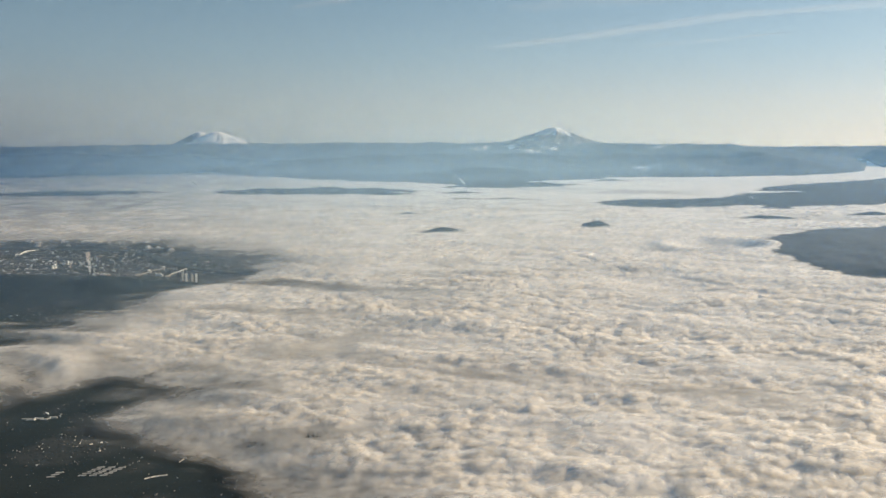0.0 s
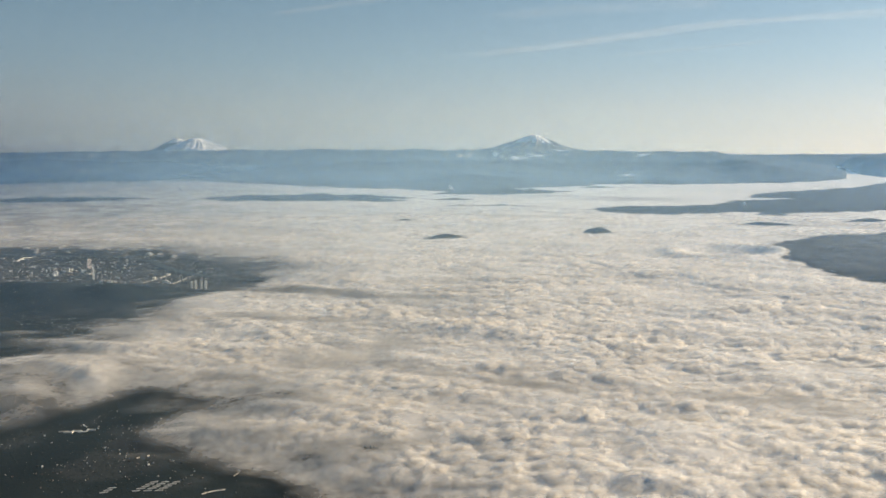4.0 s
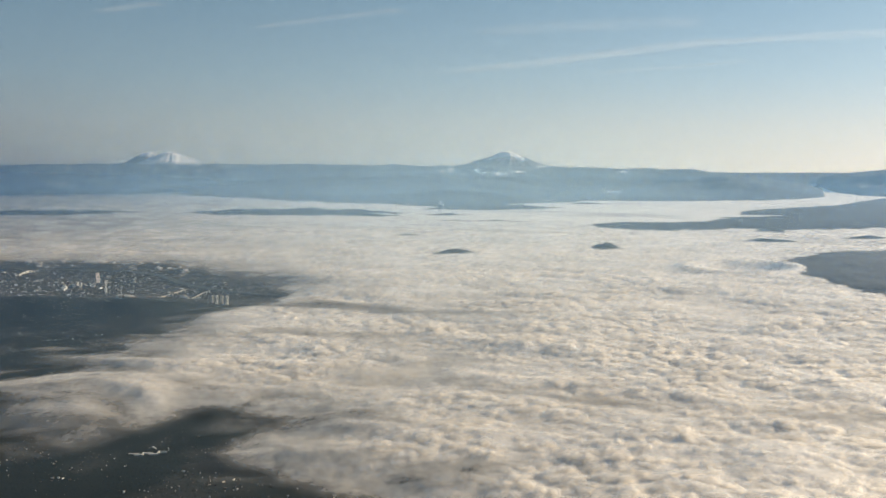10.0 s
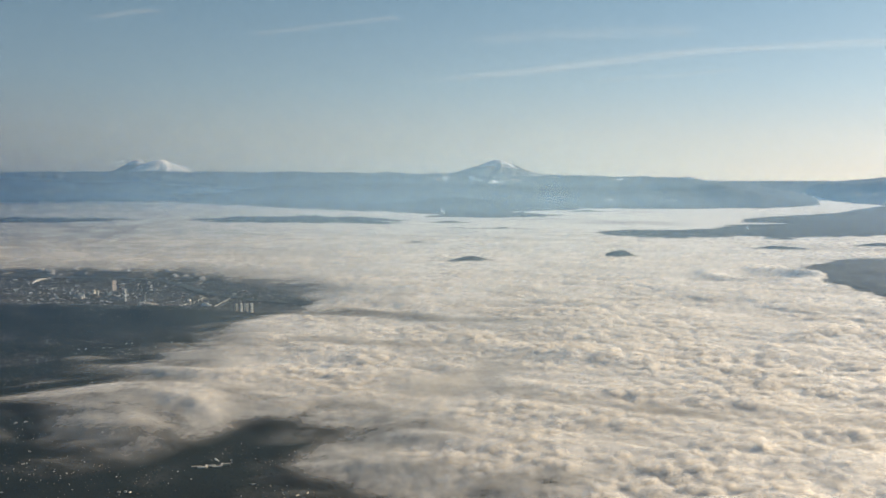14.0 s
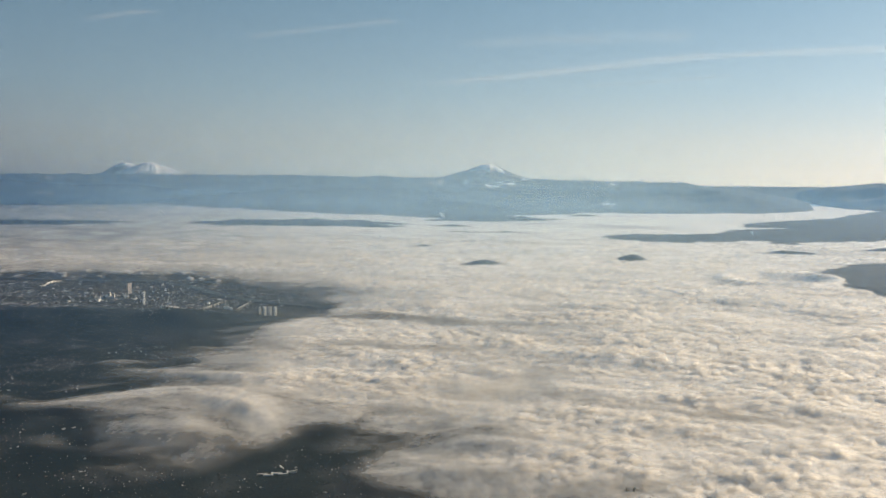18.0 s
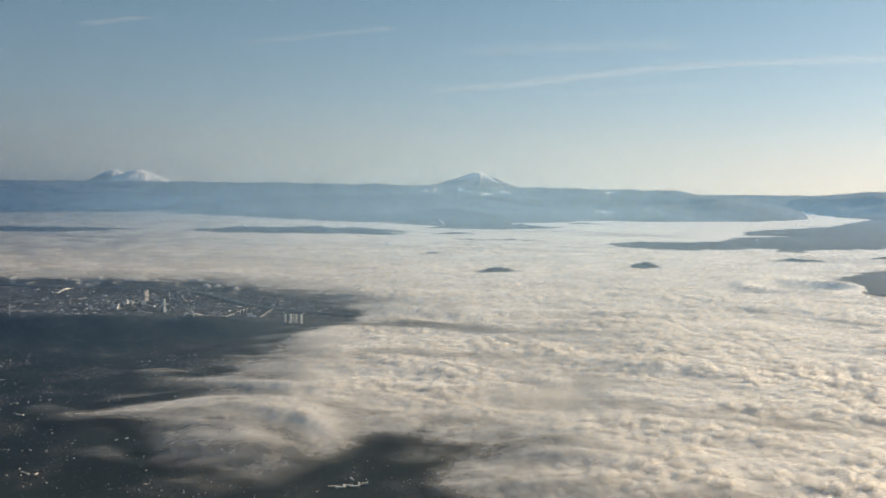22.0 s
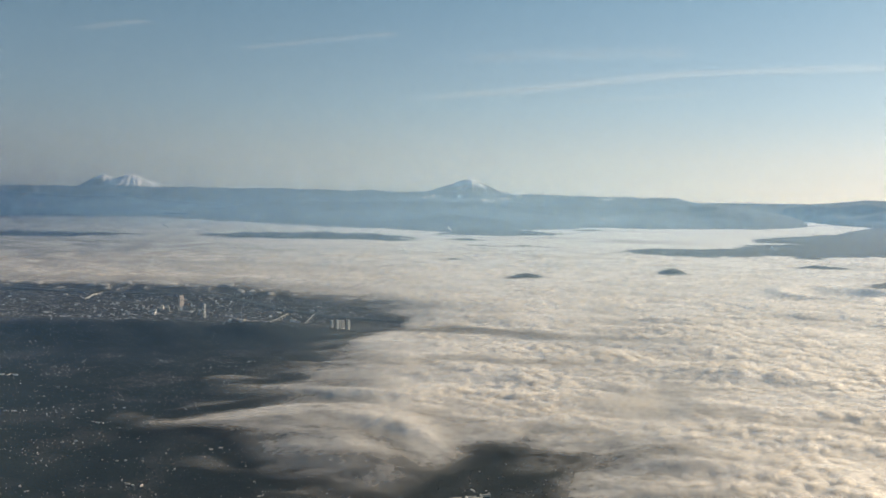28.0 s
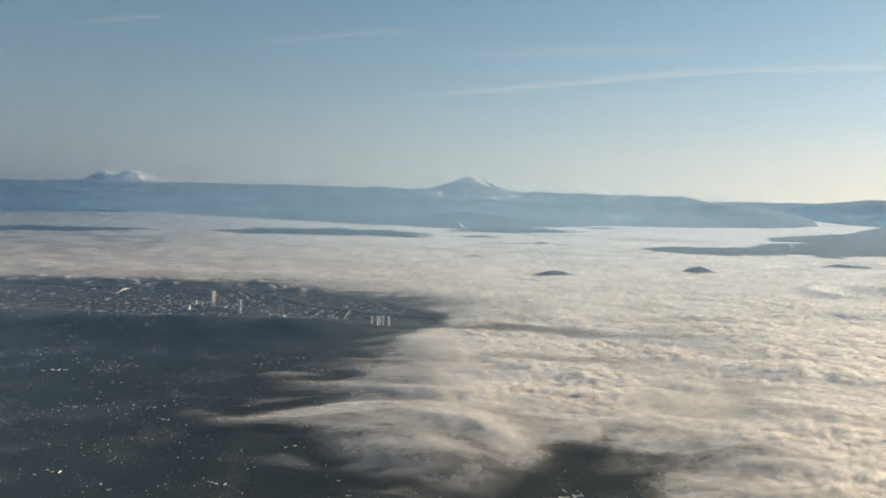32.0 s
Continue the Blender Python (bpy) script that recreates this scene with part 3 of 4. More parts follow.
def sheet(name, xs, ys, zs, mat, layers=(), smooth=True):
    """A grid of rows and columns as one mesh, with float attributes on its points."""
    rows, cols = xs.shape
    me = bpy.data.meshes.new(name)
    idx = np.arange(rows * cols).reshape(rows, cols)
    quads = np.stack([idx[:-1, :-1], idx[:-1, 1:], idx[1:, 1:], idx[1:, :-1]], -1).reshape(-1, 4)
    keep = np.ones(len(quads), bool)
    for key, values, *cut in layers:
        if cut:
            keep &= values.ravel()[quads].max(1) > cut[0]
    quads = quads[keep]
    used = np.zeros(rows * cols, bool)
    used[quads.ravel()] = True
    remap = np.cumsum(used) - 1
    quads = remap[quads]
    co = np.stack([xs, ys, zs], -1).reshape(-1, 3)[used]
    me.vertices.add(len(co))
    me.vertices.foreach_set("co", co.astype(np.float32).ravel())
    me.loops.add(quads.size)
    me.loops.foreach_set("vertex_index", quads.astype(np.int32).ravel())
    me.polygons.add(len(quads))
    me.polygons.foreach_set("loop_start", np.arange(0, quads.size, 4, dtype=np.int32))
    me.update(calc_edges=True)
    if smooth:
        me.polygons.foreach_set("use_smooth", np.ones(len(quads), bool))
    for key, values, *cut in layers:
        a = me.attributes.new(key, "FLOAT", "POINT")
        a.data.foreach_set("value", values.ravel()[used].astype(np.float32))
    me.validate()
    return link(name, me, mat)


def fan_grid(near, far, rows, left, right, cols, apex=-60.0, cx=-60.0):
    """Plan points whose spacing grows with the distance, as the ground needs less detail far off."""
    y = near * (far / near) ** np.linspace(0, 1, rows)
    k = np.linspace(left, right, cols)
    yy, kk = np.meshgrid(y, k, indexing="ij")
    return cx + kk * (yy - apex), yy


def box(bm, x, y, z, sx, sy, sz, turn=0.0, bevel=0.0):
    """A block whose base centre is x, y, z."""
    m = Matrix.Translation((x, y, z + sz / 2)) @ Matrix.Rotation(turn, 4, "Z") @ Matrix.Diagonal((sx, sy, sz, 1))
    made = bmesh.ops.create_cube(bm, size=1, matrix=m)
    if bevel:
        edges = {e for v in made["verts"] for e in v.link_edges}
        bmesh.ops.bevel(bm, geom=list(edges), offset=bevel, segments=1, affect="EDGES")


def empty(name, x, y, z, turn=0.0):
    ob = new(name)
    ob.empty_display_size = 0.2
    ob.matrix_world = pose(x, y, z, 0, 0, turn)
    return ob


def height(x, y):
    return float(land(np.array([x]), np.array([y]))[0])


def by_rows(shape, x, y, step=24):
    """A plan function taken a few rows at a time, which is quicker."""
    out = [shape(x[k:k + step], y[k:k + step]) for k in range(0, len(x), step)]
    return np.concatenate(out) if isinstance(out[0], np.ndarray) else tuple(np.concatenate(v) for v in zip(*out))


# ---------------------------------------------------------------- ground
gx, gy = fan_grid(110, 4700, 480, -0.80, 0.92, 560)
gz = by_rows(land, gx, gy)
g_az, g_far = np.degrees(np.arctan2(gx, gy)), np.hypot(gx, gy)
built = ramp(gy, 408, 425) * ramp(650 - gy, 0, 60) * (0.55 + 0.45 * ramp(fbm(gx / 30, gy / 30, 3, 201), -0.2, 0.2))
built = np.maximum(built, 0.45 * ramp(fbm(gx / 22, gy / 22, 4, 203), 0.02, 0.3) * ramp(395 - gy, 0, 40))
snowy = ramp(fbm(gx / 34, gy / 60, 5, 211), 0.34, 0.44) * ramp(g_far, 1900, 2300) * ramp(-gx + 700, 0, 300)
snowy = np.maximum(snowy, ramp(fbm(gx / 22 + 9, gy / 30, 4, 213), 0.50, 0.58) * ramp(g_far, 1300, 1500))
tall = gz + drop(gx, gy)
snowy = np.maximum(snowy, ramp(fbm(gx / 15, gy / 48, 4, 221) + 0.16 * fbm(gx / 160, gy / 160, 2, 223), 0.41, 0.50) * ramp(tall - 0.012 * gx, 36, 46) * ramp(g_far, 1750, 2100))
for px, py, pa, pb in ((152, 1992, 16, 16), (132, 1975, 9, 14), (161, 1849, 16, 16), (180, 1760, 26, 13), (205, 1830, 13, 16), (238, 1872, 20, 18), (262, 1850, 10, 16), (101, 1992, 10, 14), (462, 1858, 14, 14),
                       (300, 2250, 30, 30), (-253, 1513, 16, 14), (-792, 2128, 24, 16), (-740, 2120, 12, 14), (-682, 1733, 44, 12), (340, 1480, 40, 10)):
    snowy = np.maximum(snowy, ramp(oval(gx, gy, px, py, pa, pb) + 0.9 * fbm(gx / 12, gy / 12, 3, 217), 0.25, 0.5))
ground = sheet("ground", gx, gy, gz, GROUND, [("built", built), ("snow", snowy)])
tagged(ground, "dark wooded valley floor and blue foothills with snowy clearings", "ground", kind="structure")

# plain ground out to the sides and behind, so that the fog has land all round
bx, by = np.meshgrid(np.linspace(-4600, 4600, 90), np.linspace(-4600, 4600, 90), indexing="ij")
back = sheet("ground_below", bx, by, -8 - drop(bx, by), GROUND, [("built", 0 * bx), ("snow", 0 * bx)])
tagged(back, "plain wooded ground on all sides of the valley", "ground", kind="structure")

# ---------------------------------------------------------------- fog
def fog_grid(rows, left, right, cols, apex=-60.0, cx=-60.0):
    """Closest rows over the middle ground, where the billows are told apart."""
    y = np.exp(np.interp(np.linspace(0, 1, rows), [0, 0.70, 1], np.log([120, 520, 2700])))
    yy, kk = np.meshgrid(y, np.linspace(left, right, cols), indexing="ij")
    return cx + kk * (yy - apex), yy


fx, fy = fog_grid(520, -0.62, 0.74, 800)
fz, fd, fp, fe = by_rows(fog_shape, fx, fy)
fog = sheet("fog_sea", fx, fy, fz, FOG, [("thickness", fd, 0.004)])
tagged(fog, "pale cream sea of low fog with heaped billows and ragged edges", "fog", kind="stuff")

# coarse fog out to the sunward side and behind
bx, by = fan_grid(118, 2400, 90, 0.735, 1.5, 70)
bz = FOG_TOP - 1.2 - drop(bx, by) + 1.6 * fbm(bx / 60, by / 40, 5, 321)
beside = sheet("fog_sea_beside", bx, by, bz, FOG, [("thickness", 0.95 * ramp(bz - land(bx, by), -0.1, 1.5))])
tagged(beside, "pale cream fog that runs on towards the sun", "fog", kind="stuff")
bx, by = np.meshgrid(np.linspace(-25, 1500, 160), np.linspace(-1100, 119, 130), indexing="ij")
bz = FOG_TOP - 0.6 - drop(bx, by) + 1.6 * fbm(bx / 60, by / 40, 5, 321)
rear = sheet("fog_sea_behind", bx, by, bz, FOG, [("thickness", 0.95 * ramp(bx + 20 * fbm(bx / 40, by / 40, 3, 323), -20, 20) * ramp(by + 1100, 0, 120) * ramp(1500 - bx, 0, 150))])
tagged(rear, "pale cream fog that runs on behind the line of flight", "fog", kind="stuff")

# the dim lower body of the fog, seen where its top is thin
lx, ly = fan_grid(118, 900, 200, -0.70, 0.80, 220)
lz, ld, lp, le = by_rows(fog_shape, lx, ly)
deep = 0.68 * ramp(le + 8 * fbm(lx / 20, ly / 16, 4, 331), 6, 55) * ramp(lz - 1.9 - land(lx, ly), 0, 1.0) * (1 - ramp(np.hypot(lx, ly), 700, 900))
lower = sheet("fog_depth", lx, ly, lz - 1.8, FOG, [("thickness", deep, 0.004)])
tagged(lower, "dim bluish fog below the bright top", "fog", kind="stuff")

# loose puffs over it, shell on shell, each higher one covering less
sx, sy = fan_grid(122, 1000, 300, -0.62, 0.74, 360)
sz, sd, sp, se = by_rows(fog_shape, sx, sy)
side = ramp(sy, 390, 470)
soft = ramp(sd, 0.32 - 0.22 * side, 0.92 - 0.36 * side) * (0.12 + 0.88 * ramp(se, 2, np.where(sx > -90, 16.0, 60.0))) * (1 - 0.55 * ramp(np.hypot(sx, sy), 320, 560)) * (1 - ramp(np.hypot(sx, sy), 750, 980))
for level in range(SHELLS):
    layer = sheet("fog_puffs", sx, sy, sz + 0.16 + 0.30 * level, puff_material(level), [("thickness", soft, 0.01)])
    tagged(layer, "soft sunlit puffs of loose fog over the fog sea", "fog", "layers of loose fog", "stuff")

wx0, wy0 = fan_grid(150, 570, 330, -0.62, 0.30, 330)
wz, wd, wp, we = by_rows(fog_shape, wx0 + 5, wy0 - 4)
strand = ramp(fbm(wx0 / 24, wy0 / 11, 5, 301, 0.58), -0.1, 0.45)
bits = ramp(fbm(wx0 / 8, wy0 / 14, 4, 305), 0.12, 0.36) * ramp(wy0, 455, 500) * ramp(-we, -10, 15) * ramp(45 + we, 0, 25) * ramp(wy0 + 0.10 * wx0, 462, 500)
wd = np.maximum(0.8 * bits, ramp(we + 7 * fbm(wx0 / 24, wy0 / 14, 4, 303), -9, 5) * ramp(50 - we, 0, 40) * strand * 0.3)
wisps = sheet("fog_wisps", wx0, wy0, wz + 0.8 + 0.5 * strand + 1.8 * bits, WISP, [("thickness", wd, 0.01)])
tagged(wisps, "thin grey wisps trailing off the edge of the fog", "fog", kind="stuff")


# ---------------------------------------------------------------- painted sheets for the haze between the ranges
def haze_curtain(radius, low, high, opacity, fade, deep):
    a = np.radians(np.linspace(-62, 58, 150))
    h = np.linspace(0, 1, 40) ** 1.6
    aa, hh = np.meshgrid(a, h, indexing="ij")
    x, y = -72 + radius * np.sin(aa), 10 + radius * np.cos(aa)
    z = low + (high - low) * hh
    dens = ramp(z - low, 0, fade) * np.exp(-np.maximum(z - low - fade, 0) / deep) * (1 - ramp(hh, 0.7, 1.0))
    # painted haze scaled by bearing: thinner to the right, thicker to the left
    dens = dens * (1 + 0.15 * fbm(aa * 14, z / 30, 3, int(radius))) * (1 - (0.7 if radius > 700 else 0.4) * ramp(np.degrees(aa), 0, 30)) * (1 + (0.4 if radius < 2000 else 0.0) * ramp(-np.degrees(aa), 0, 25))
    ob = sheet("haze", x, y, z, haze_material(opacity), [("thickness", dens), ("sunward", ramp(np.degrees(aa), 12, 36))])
    return tagged(ob, "thin painted veil standing in for blue morning haze between the hills", "haze", "haze over the foothills", "stuff")


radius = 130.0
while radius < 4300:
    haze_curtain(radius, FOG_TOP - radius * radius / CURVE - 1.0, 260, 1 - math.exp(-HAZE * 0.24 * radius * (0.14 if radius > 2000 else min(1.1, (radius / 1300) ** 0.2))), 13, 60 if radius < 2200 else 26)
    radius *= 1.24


# ---------------------------------------------------------------- volcanoes
def volcano(name, cx, cy, top, foot, half, power, crater, seed, mat, snowline, label, skew=0.0):
    n = 150
    a, r = np.meshgrid(np.linspace(0, 2 * np.pi, 181), np.linspace(0, 1, n), indexing="ij")
    gully = fbm(np.cos(a) * 3.1 + 2.2 * r, np.sin(a) * 3.1 + 1.7 * r, 5, seed, 0.6)
    ribs = np.abs(fbm(np.cos(a + 0.6 * r) * 5 + r, np.sin(a + 0.6 * r) * 5 + 3 * r, 4, seed + 5, 0.6))
    x, y = half * r * np.cos(a), half * r * np.sin(a)
    prof = (1 - r) ** power
    flat = np.minimum(prof, crater + 0.25 * (prof - crater))
    z = (top - foot) * (np.where(prof > crater, flat, prof) / (crater + 0.25 * (1 - crater)))
    z = z * (1 + skew * x / half) + (top - foot) * (0.12 * gully + 0.26 * ribs - 0.08) * ramp(r, 0.02, 0.3) * (1 - r)
    up = z / (top - foot)
    snow = ramp(up + 0.2 * gully - 0.45 * ribs, snowline - 0.15, snowline + 0.15) * (0.62 + 0.5 * ramp(-ribs, -0.22, 0.0))
    ob = sheet(name, x, y, z, mat, [("snow", snow)])
    ob.location = (cx, cy, foot)
    return tagged(ob, label, "mountain", "snow-capped volcanoes")


ROCK = mountain_material("snowy_volcano", (0.07, 0.065, 0.06), (0.15, 0.135, 0.12))
volcano("snowy_mountain", -883, 3440, 84, -4, 320, 1.5, 0.92, 401, ROCK, 0.36, "broad truncated volcano with bright snow on its sunlit flank")
volcano("snowy_mountain", 584, 4640, 100, -12, 540, 2.0, 0.90, 431, ROCK, 0.56, "distant pale volcano with a flattened snowy top")
volcano("snowy_mountain", -1248, 4514, 88, 0, 220, 1.3, 0.9, 461, ROCK, 0.6, "far snow-covered volcano half lost in cloud and haze")


# ---------------------------------------------------------------- high ice clouds and vapour trails
ICE = streak_material()


def streak(points, width, strength, label, seed, z=330.0):
    xs, ys = [p[0] for p in points], [p[1] for p in points]
    n, m = 120, 15
    s = np.linspace(0, 1, n)
    k = np.linspace(0, 1, len(points))
    cx, cy = np.interp(s, k, xs), np.interp(s, k, ys)
    for _ in range(14):
        cx[1:-1], cy[1:-1] = (cx[:-2] + 2 * cx[1:-1] + cx[2:]) / 4, (cy[:-2] + 2 * cy[1:-1] + cy[2:]) / 4
    dx, dy = np.gradient(cx), np.gradient(cy)
    ln = np.hypot(dx, dy)
    across = np.linspace(-1, 1, m)
    aa, ss = np.meshgrid(across, s, indexing="xy")
    half = width * (0.55 + 0.45 * np.interp(s, [0, 1], [1, 0.6]))[:, None]
    x = cx[:, None] - (dy / ln)[:, None] * aa * half
    y = cy[:, None] + (dx / ln)[:, None] * aa * half
    dens = strength * (1 - ramp(np.abs(aa), 0.15, 1.0)) * ramp(ss, 0, 0.06) * ramp(1 - ss, 0, 0.3) * (0.75 + 0.5 * fbm(ss * 9, aa * 1.2, 4, seed))
    ob = sheet("ice_cloud", x, y, z + 3 * fbm(x / 200, y / 200, 2, seed), ICE, [("thickness", np.clip(dens, 0, 1))])
    return tagged(ob, label, "cloud", "ice clouds in the sky", "stuff")


streak([(1280, 1700), (1028, 1803), (855, 1878), (689, 1973), (524, 2215), (340, 2510), (150, 2718), (-100, 2930)], 95, 0.17, "broad spread vapour trail across the pale blue sky", 501)
streak([(935, 2360), (860, 2430), (780, 2538), (640, 2685), (560, 2780)], 20, 0.30, "thin fresh vapour trail below the broad one", 511)
streak([(-10, 1600), (-146, 1708), (-270, 1818), (-330, 1870)], 34, 0.10, "faint wisp of ice cloud", 521)
streak([(580, 1690), (319, 1777), (197, 1859), (120, 1920)], 120, 0.07, "faint wisp of ice cloud", 531)
streak([(-430, 1580), (-508, 1636), (-590, 1695)], 30, 0.09, "faint wisp of ice cloud", 541)


# ---------------------------------------------------------------- river, roads and bridges
def ribbon(name, points, width, lift, mat, label, category, n=60):
    k = np.linspace(0, 1, len(points))
    s = np.linspace(0, 1, n)
    cx, cy = np.interp(s, k, [p[0] for p in points]), np.interp(s, k, [p[1] for p in points])
    for _ in range(10):
        cx[1:-1], cy[1:-1] = (cx[:-2] + 2 * cx[1:-1] + cx[2:]) / 4, (cy[:-2] + 2 * cy[1:-1] + cy[2:]) / 4
    dx, dy = np.gradient(cx), np.gradient(cy)
    ln = np.hypot(dx, dy)
    aa = np.linspace(-1, 1, 5)[None, :]
    x = cx[:, None] - (dy / ln)[:, None] * aa * width / 2
    y = cy[:, None] + (dx / ln)[:, None] * aa * width / 2
    z = land(x, y)
    z = np.maximum(z, z.mean(1, keepdims=True)) + lift
    return tagged(sheet(name, x, y, z, mat), label, category, kind="structure")


def water_material():
    m, t, out = material("river_water")
    co = t.nodes.new("ShaderNodeTexCoord").outputs["Object"]
    bump = node(t, "ShaderNodeBump", {"Height": tex(t, 1.5, 3, 0.5, co), "Strength": 0.15, "Distance": 0.1}).outputs[0]
    b = node(t, "ShaderNodeBsdfPrincipled", {"Base Color": (0.045, 0.056, 0.062, 1), "Roughness": 0.6, "Specular IOR Level": 0.15, "Normal": bump}).outputs[0]
    t.links.new(b, out.inputs[0])
    return m


WATER = water_material()
ribbon("river", [(-330, 585), (-262, 548), (-205, 545), (-172, 520), (-152, 484), (-130, 462), (-104, 446), (-60, 430)], 4.6, 0.4, WATER, "calm grey river bending through the city", "river")
for pts in ([(-300, 470), (-240, 462), (-205, 452), (-175, 446), (-150, 440), (-120, 420)],
            [(-280, 520), (-220, 508), (-185, 500), (-150, 505), (-110, 508)]):
    ribbon("road", pts, 0.9, 0.25, ASPHALT, "grey motorway through the built-up valley", "road")


def bridge(x0, y0, x1, y1, arch, label):
    """Deck on piers, with two steel arches and hangers where it has them."""
    length, turn = math.hypot(x1 - x0, y1 - y0), math.degrees(math.atan2(y1 - y0, x1 - x0))
    top = empty("bridge", (x0 + x1) / 2, (y0 + y1) / 2, height((x0 + x1) / 2, (y0 + y1) / 2), turn)
    tagged(top, label, "bridge")
    bm = bmesh.new()
    box(bm, 0, 0, 1.2, length, 0.26, 0.09, 0, 0.02)
    part("deck", bm, CONCRETE, top)
    for side in (-1, 1):
        bm = bmesh.new()
        box(bm, 0, side * 0.115, 1.29, length, 0.03, 0.04)
        part("parapet", bm, STEEL, top)
    for k in range(7):
        u = (k / 6 - 0.5) * length * 0.96
        if arch and abs(u) < length * 0.3:
            continue
        bm = bmesh.new()
        box(bm, u, 0, -1.8, 0.16, 0.3, 3.0, 0, 0.02)
        part("pier", bm, CONCRETE, top)
    if arch:
        span = length * 0.66
        for side in (-1, 1):
            bm = bmesh.new()
            last = None
            for k in range(25):
                u = k / 24 * 2 - 1
                ring = [bm.verts.new((u * span / 2, side * 0.2 + b, 0.9 + arch * (1 - u * u) + c)) for b, c in ((-0.05, -0.1), (0.05, -0.1), (0.05, 0.1), (-0.05, 0.1))]
                if last:
                    for j in range(4):
                        bm.faces.new((last[j], last[(j + 1) % 4], ring[(j + 1) % 4], ring[j]))
                last = ring
            part("arch", bm, WHITE, top, "white steel arch")
            for k in range(1, 10):
                u = k / 10 * 2 - 1
                z1 = 0.9 + arch * (1 - u * u)
                if z1 > 1.8:
                    bm = bmesh.new()
                    box(bm, u * span / 2, side * 0.2, 1.3, 0.04, 0.04, z1 - 1.3)
                    part("hanger", bm, STEEL, top)
    return top


bridge(-250.6, 514, -248.3, 540, 1.1, "white steel arch bridge over the river")
bridge(-150.5, 431, -144, 457, 0, "pale concrete motorway bridge over the river")
bridge(-135.2, 430, -132, 456, 0, "long grey beam bridge over the river")


# ---------------------------------------------------------------- city buildings
def tower(x, y, w, d, h, turn, wall, roof, label, name="tower_block", category="building", group="city buildings", floors=True, plant=True):
    z = height(x, y) - 0.2
    top = empty(name, x, y, z, turn)
    tagged(top, label, category, group)
    bm = bmesh.new()
    box(bm, 0, 0, 0, w, d, h, 0, min(w, d) * 0.02)
    part("wall", bm, wall, top)
    if floors:
        count = max(2, min(9, int(h / 0.45)))
        bm = bmesh.new()
        for k in range(count):
            box(bm, 0, 0, 0.25 + (h - 0.35) * k / count, w * 1.012, d * 1.012, (h - 0.35) / count * 0.28)
        part("window_band", bm, GLASS, top, "dark bands of windows")
    bm = bmesh.new()
    box(bm, 0, 0, h, w * 1.03, d * 1.03, 0.06)
    part("roof", bm, roof, top)
    if plant:
        bm = bmesh.new()
        box(bm, w * 0.08, -d * 0.1, h + 0.06, w * 0.45, d * 0.4, 0.14)
        part("plant_room", bm, CONCRETE, top)
    return top


tower(-198.5, 492, 2.0, 1.1, 5.6, 36, STONE, ROOF, "tall reddish granite office slab in the city centre")
tower(-181.5, 452, 1.0, 1.0, 6.4, 34, WHITE, PALE_ROOF, "slim white office tower, tallest in the city centre")
for k, (x, y, h) in enumerate(((-123.6, 420, 3.6), (-121.2, 418, 4.2), (-118.9, 419.5, 3.9), (-116.5, 418, 4.3), (-120.0, 423, 3.3))):
    tower(x, y, 1.05, 0.95, h, 32, (CONCRETE, WHITE)[k % 2], PALE_ROOF, ("pale concrete apartment tower by the river", "white apartment tower by the river")[k % 2], group="river towers")
tower(-140.8, 437, 2.6, 1.6, 1.5, 8, WHITE, PALE_ROOF, "bright white slab-sided hall by the river", "hall", floors=False)
tower(-138.3, 434, 1.5, 1.4, 1.1, 8, WHITE, PALE_ROOF, "lower bright white hall by the river", "hall", floors=False)
for k in range(11):
    tower(-166.5 + 1.5 * (k % 6) + random.uniform(-0.4, 0.4), 419 + 2.4 * (k // 6) + random.uniform(-0.6, 0.6), random.uniform(0.7, 1.4), random.uniform(0.6, 1.1),
          random.uniform(0.9, 1.9), random.choice((5, 40)), (WHITE, CONCRETE, BRICK)[k % 3], PALE_ROOF, "hospital block among trees on the dark ridge", "hospital_block", group="hospital on the ridge")

CITY_LABEL = {0: "pale concrete city building with a flat roof", 1: "white city building with a flat roof", 2: "brown brick city building with a flat roof", 3: "dark glass city building with a flat roof"}
rng = random.Random(7)
done = 0
while done < 190:
    if done < 90:
        x, y = rng.gauss(-203, 16), rng.gauss(478, 15)
    else:
        x, y = rng.uniform(-345, -108), rng.uniform(436, 552)
    if not (434 < y < 556) or x > np.interp(y, RIM_Y, RIM_X) - 6:
        continue
    mid = math.exp(-((x + 203) / 22) ** 2 - ((y - 476) / 20) ** 2)
    k = rng.choice((0, 0, 1, 1, 2, 3))
    w, d = rng.uniform(0.6, 1.5) * (1 + 0.8 * (mid < 0.1)), rng.uniform(0.6, 1.4)
    h = 0.35 + rng.random() ** 2 * (0.5 + 1.7 * mid)
    tower(x, y, w, d, h, rng.choice((22, 112, -12)) + rng.uniform(-4, 4), (CONCRETE, WHITE, BRICK, GLASS)[k], rng.choice((ROOF, PALE_ROOF, PALE_ROOF, PALE_ROOF)), CITY_LABEL[k],
          "city_building", floors=h > 0.9, plant=h > 0.7)
    done += 1


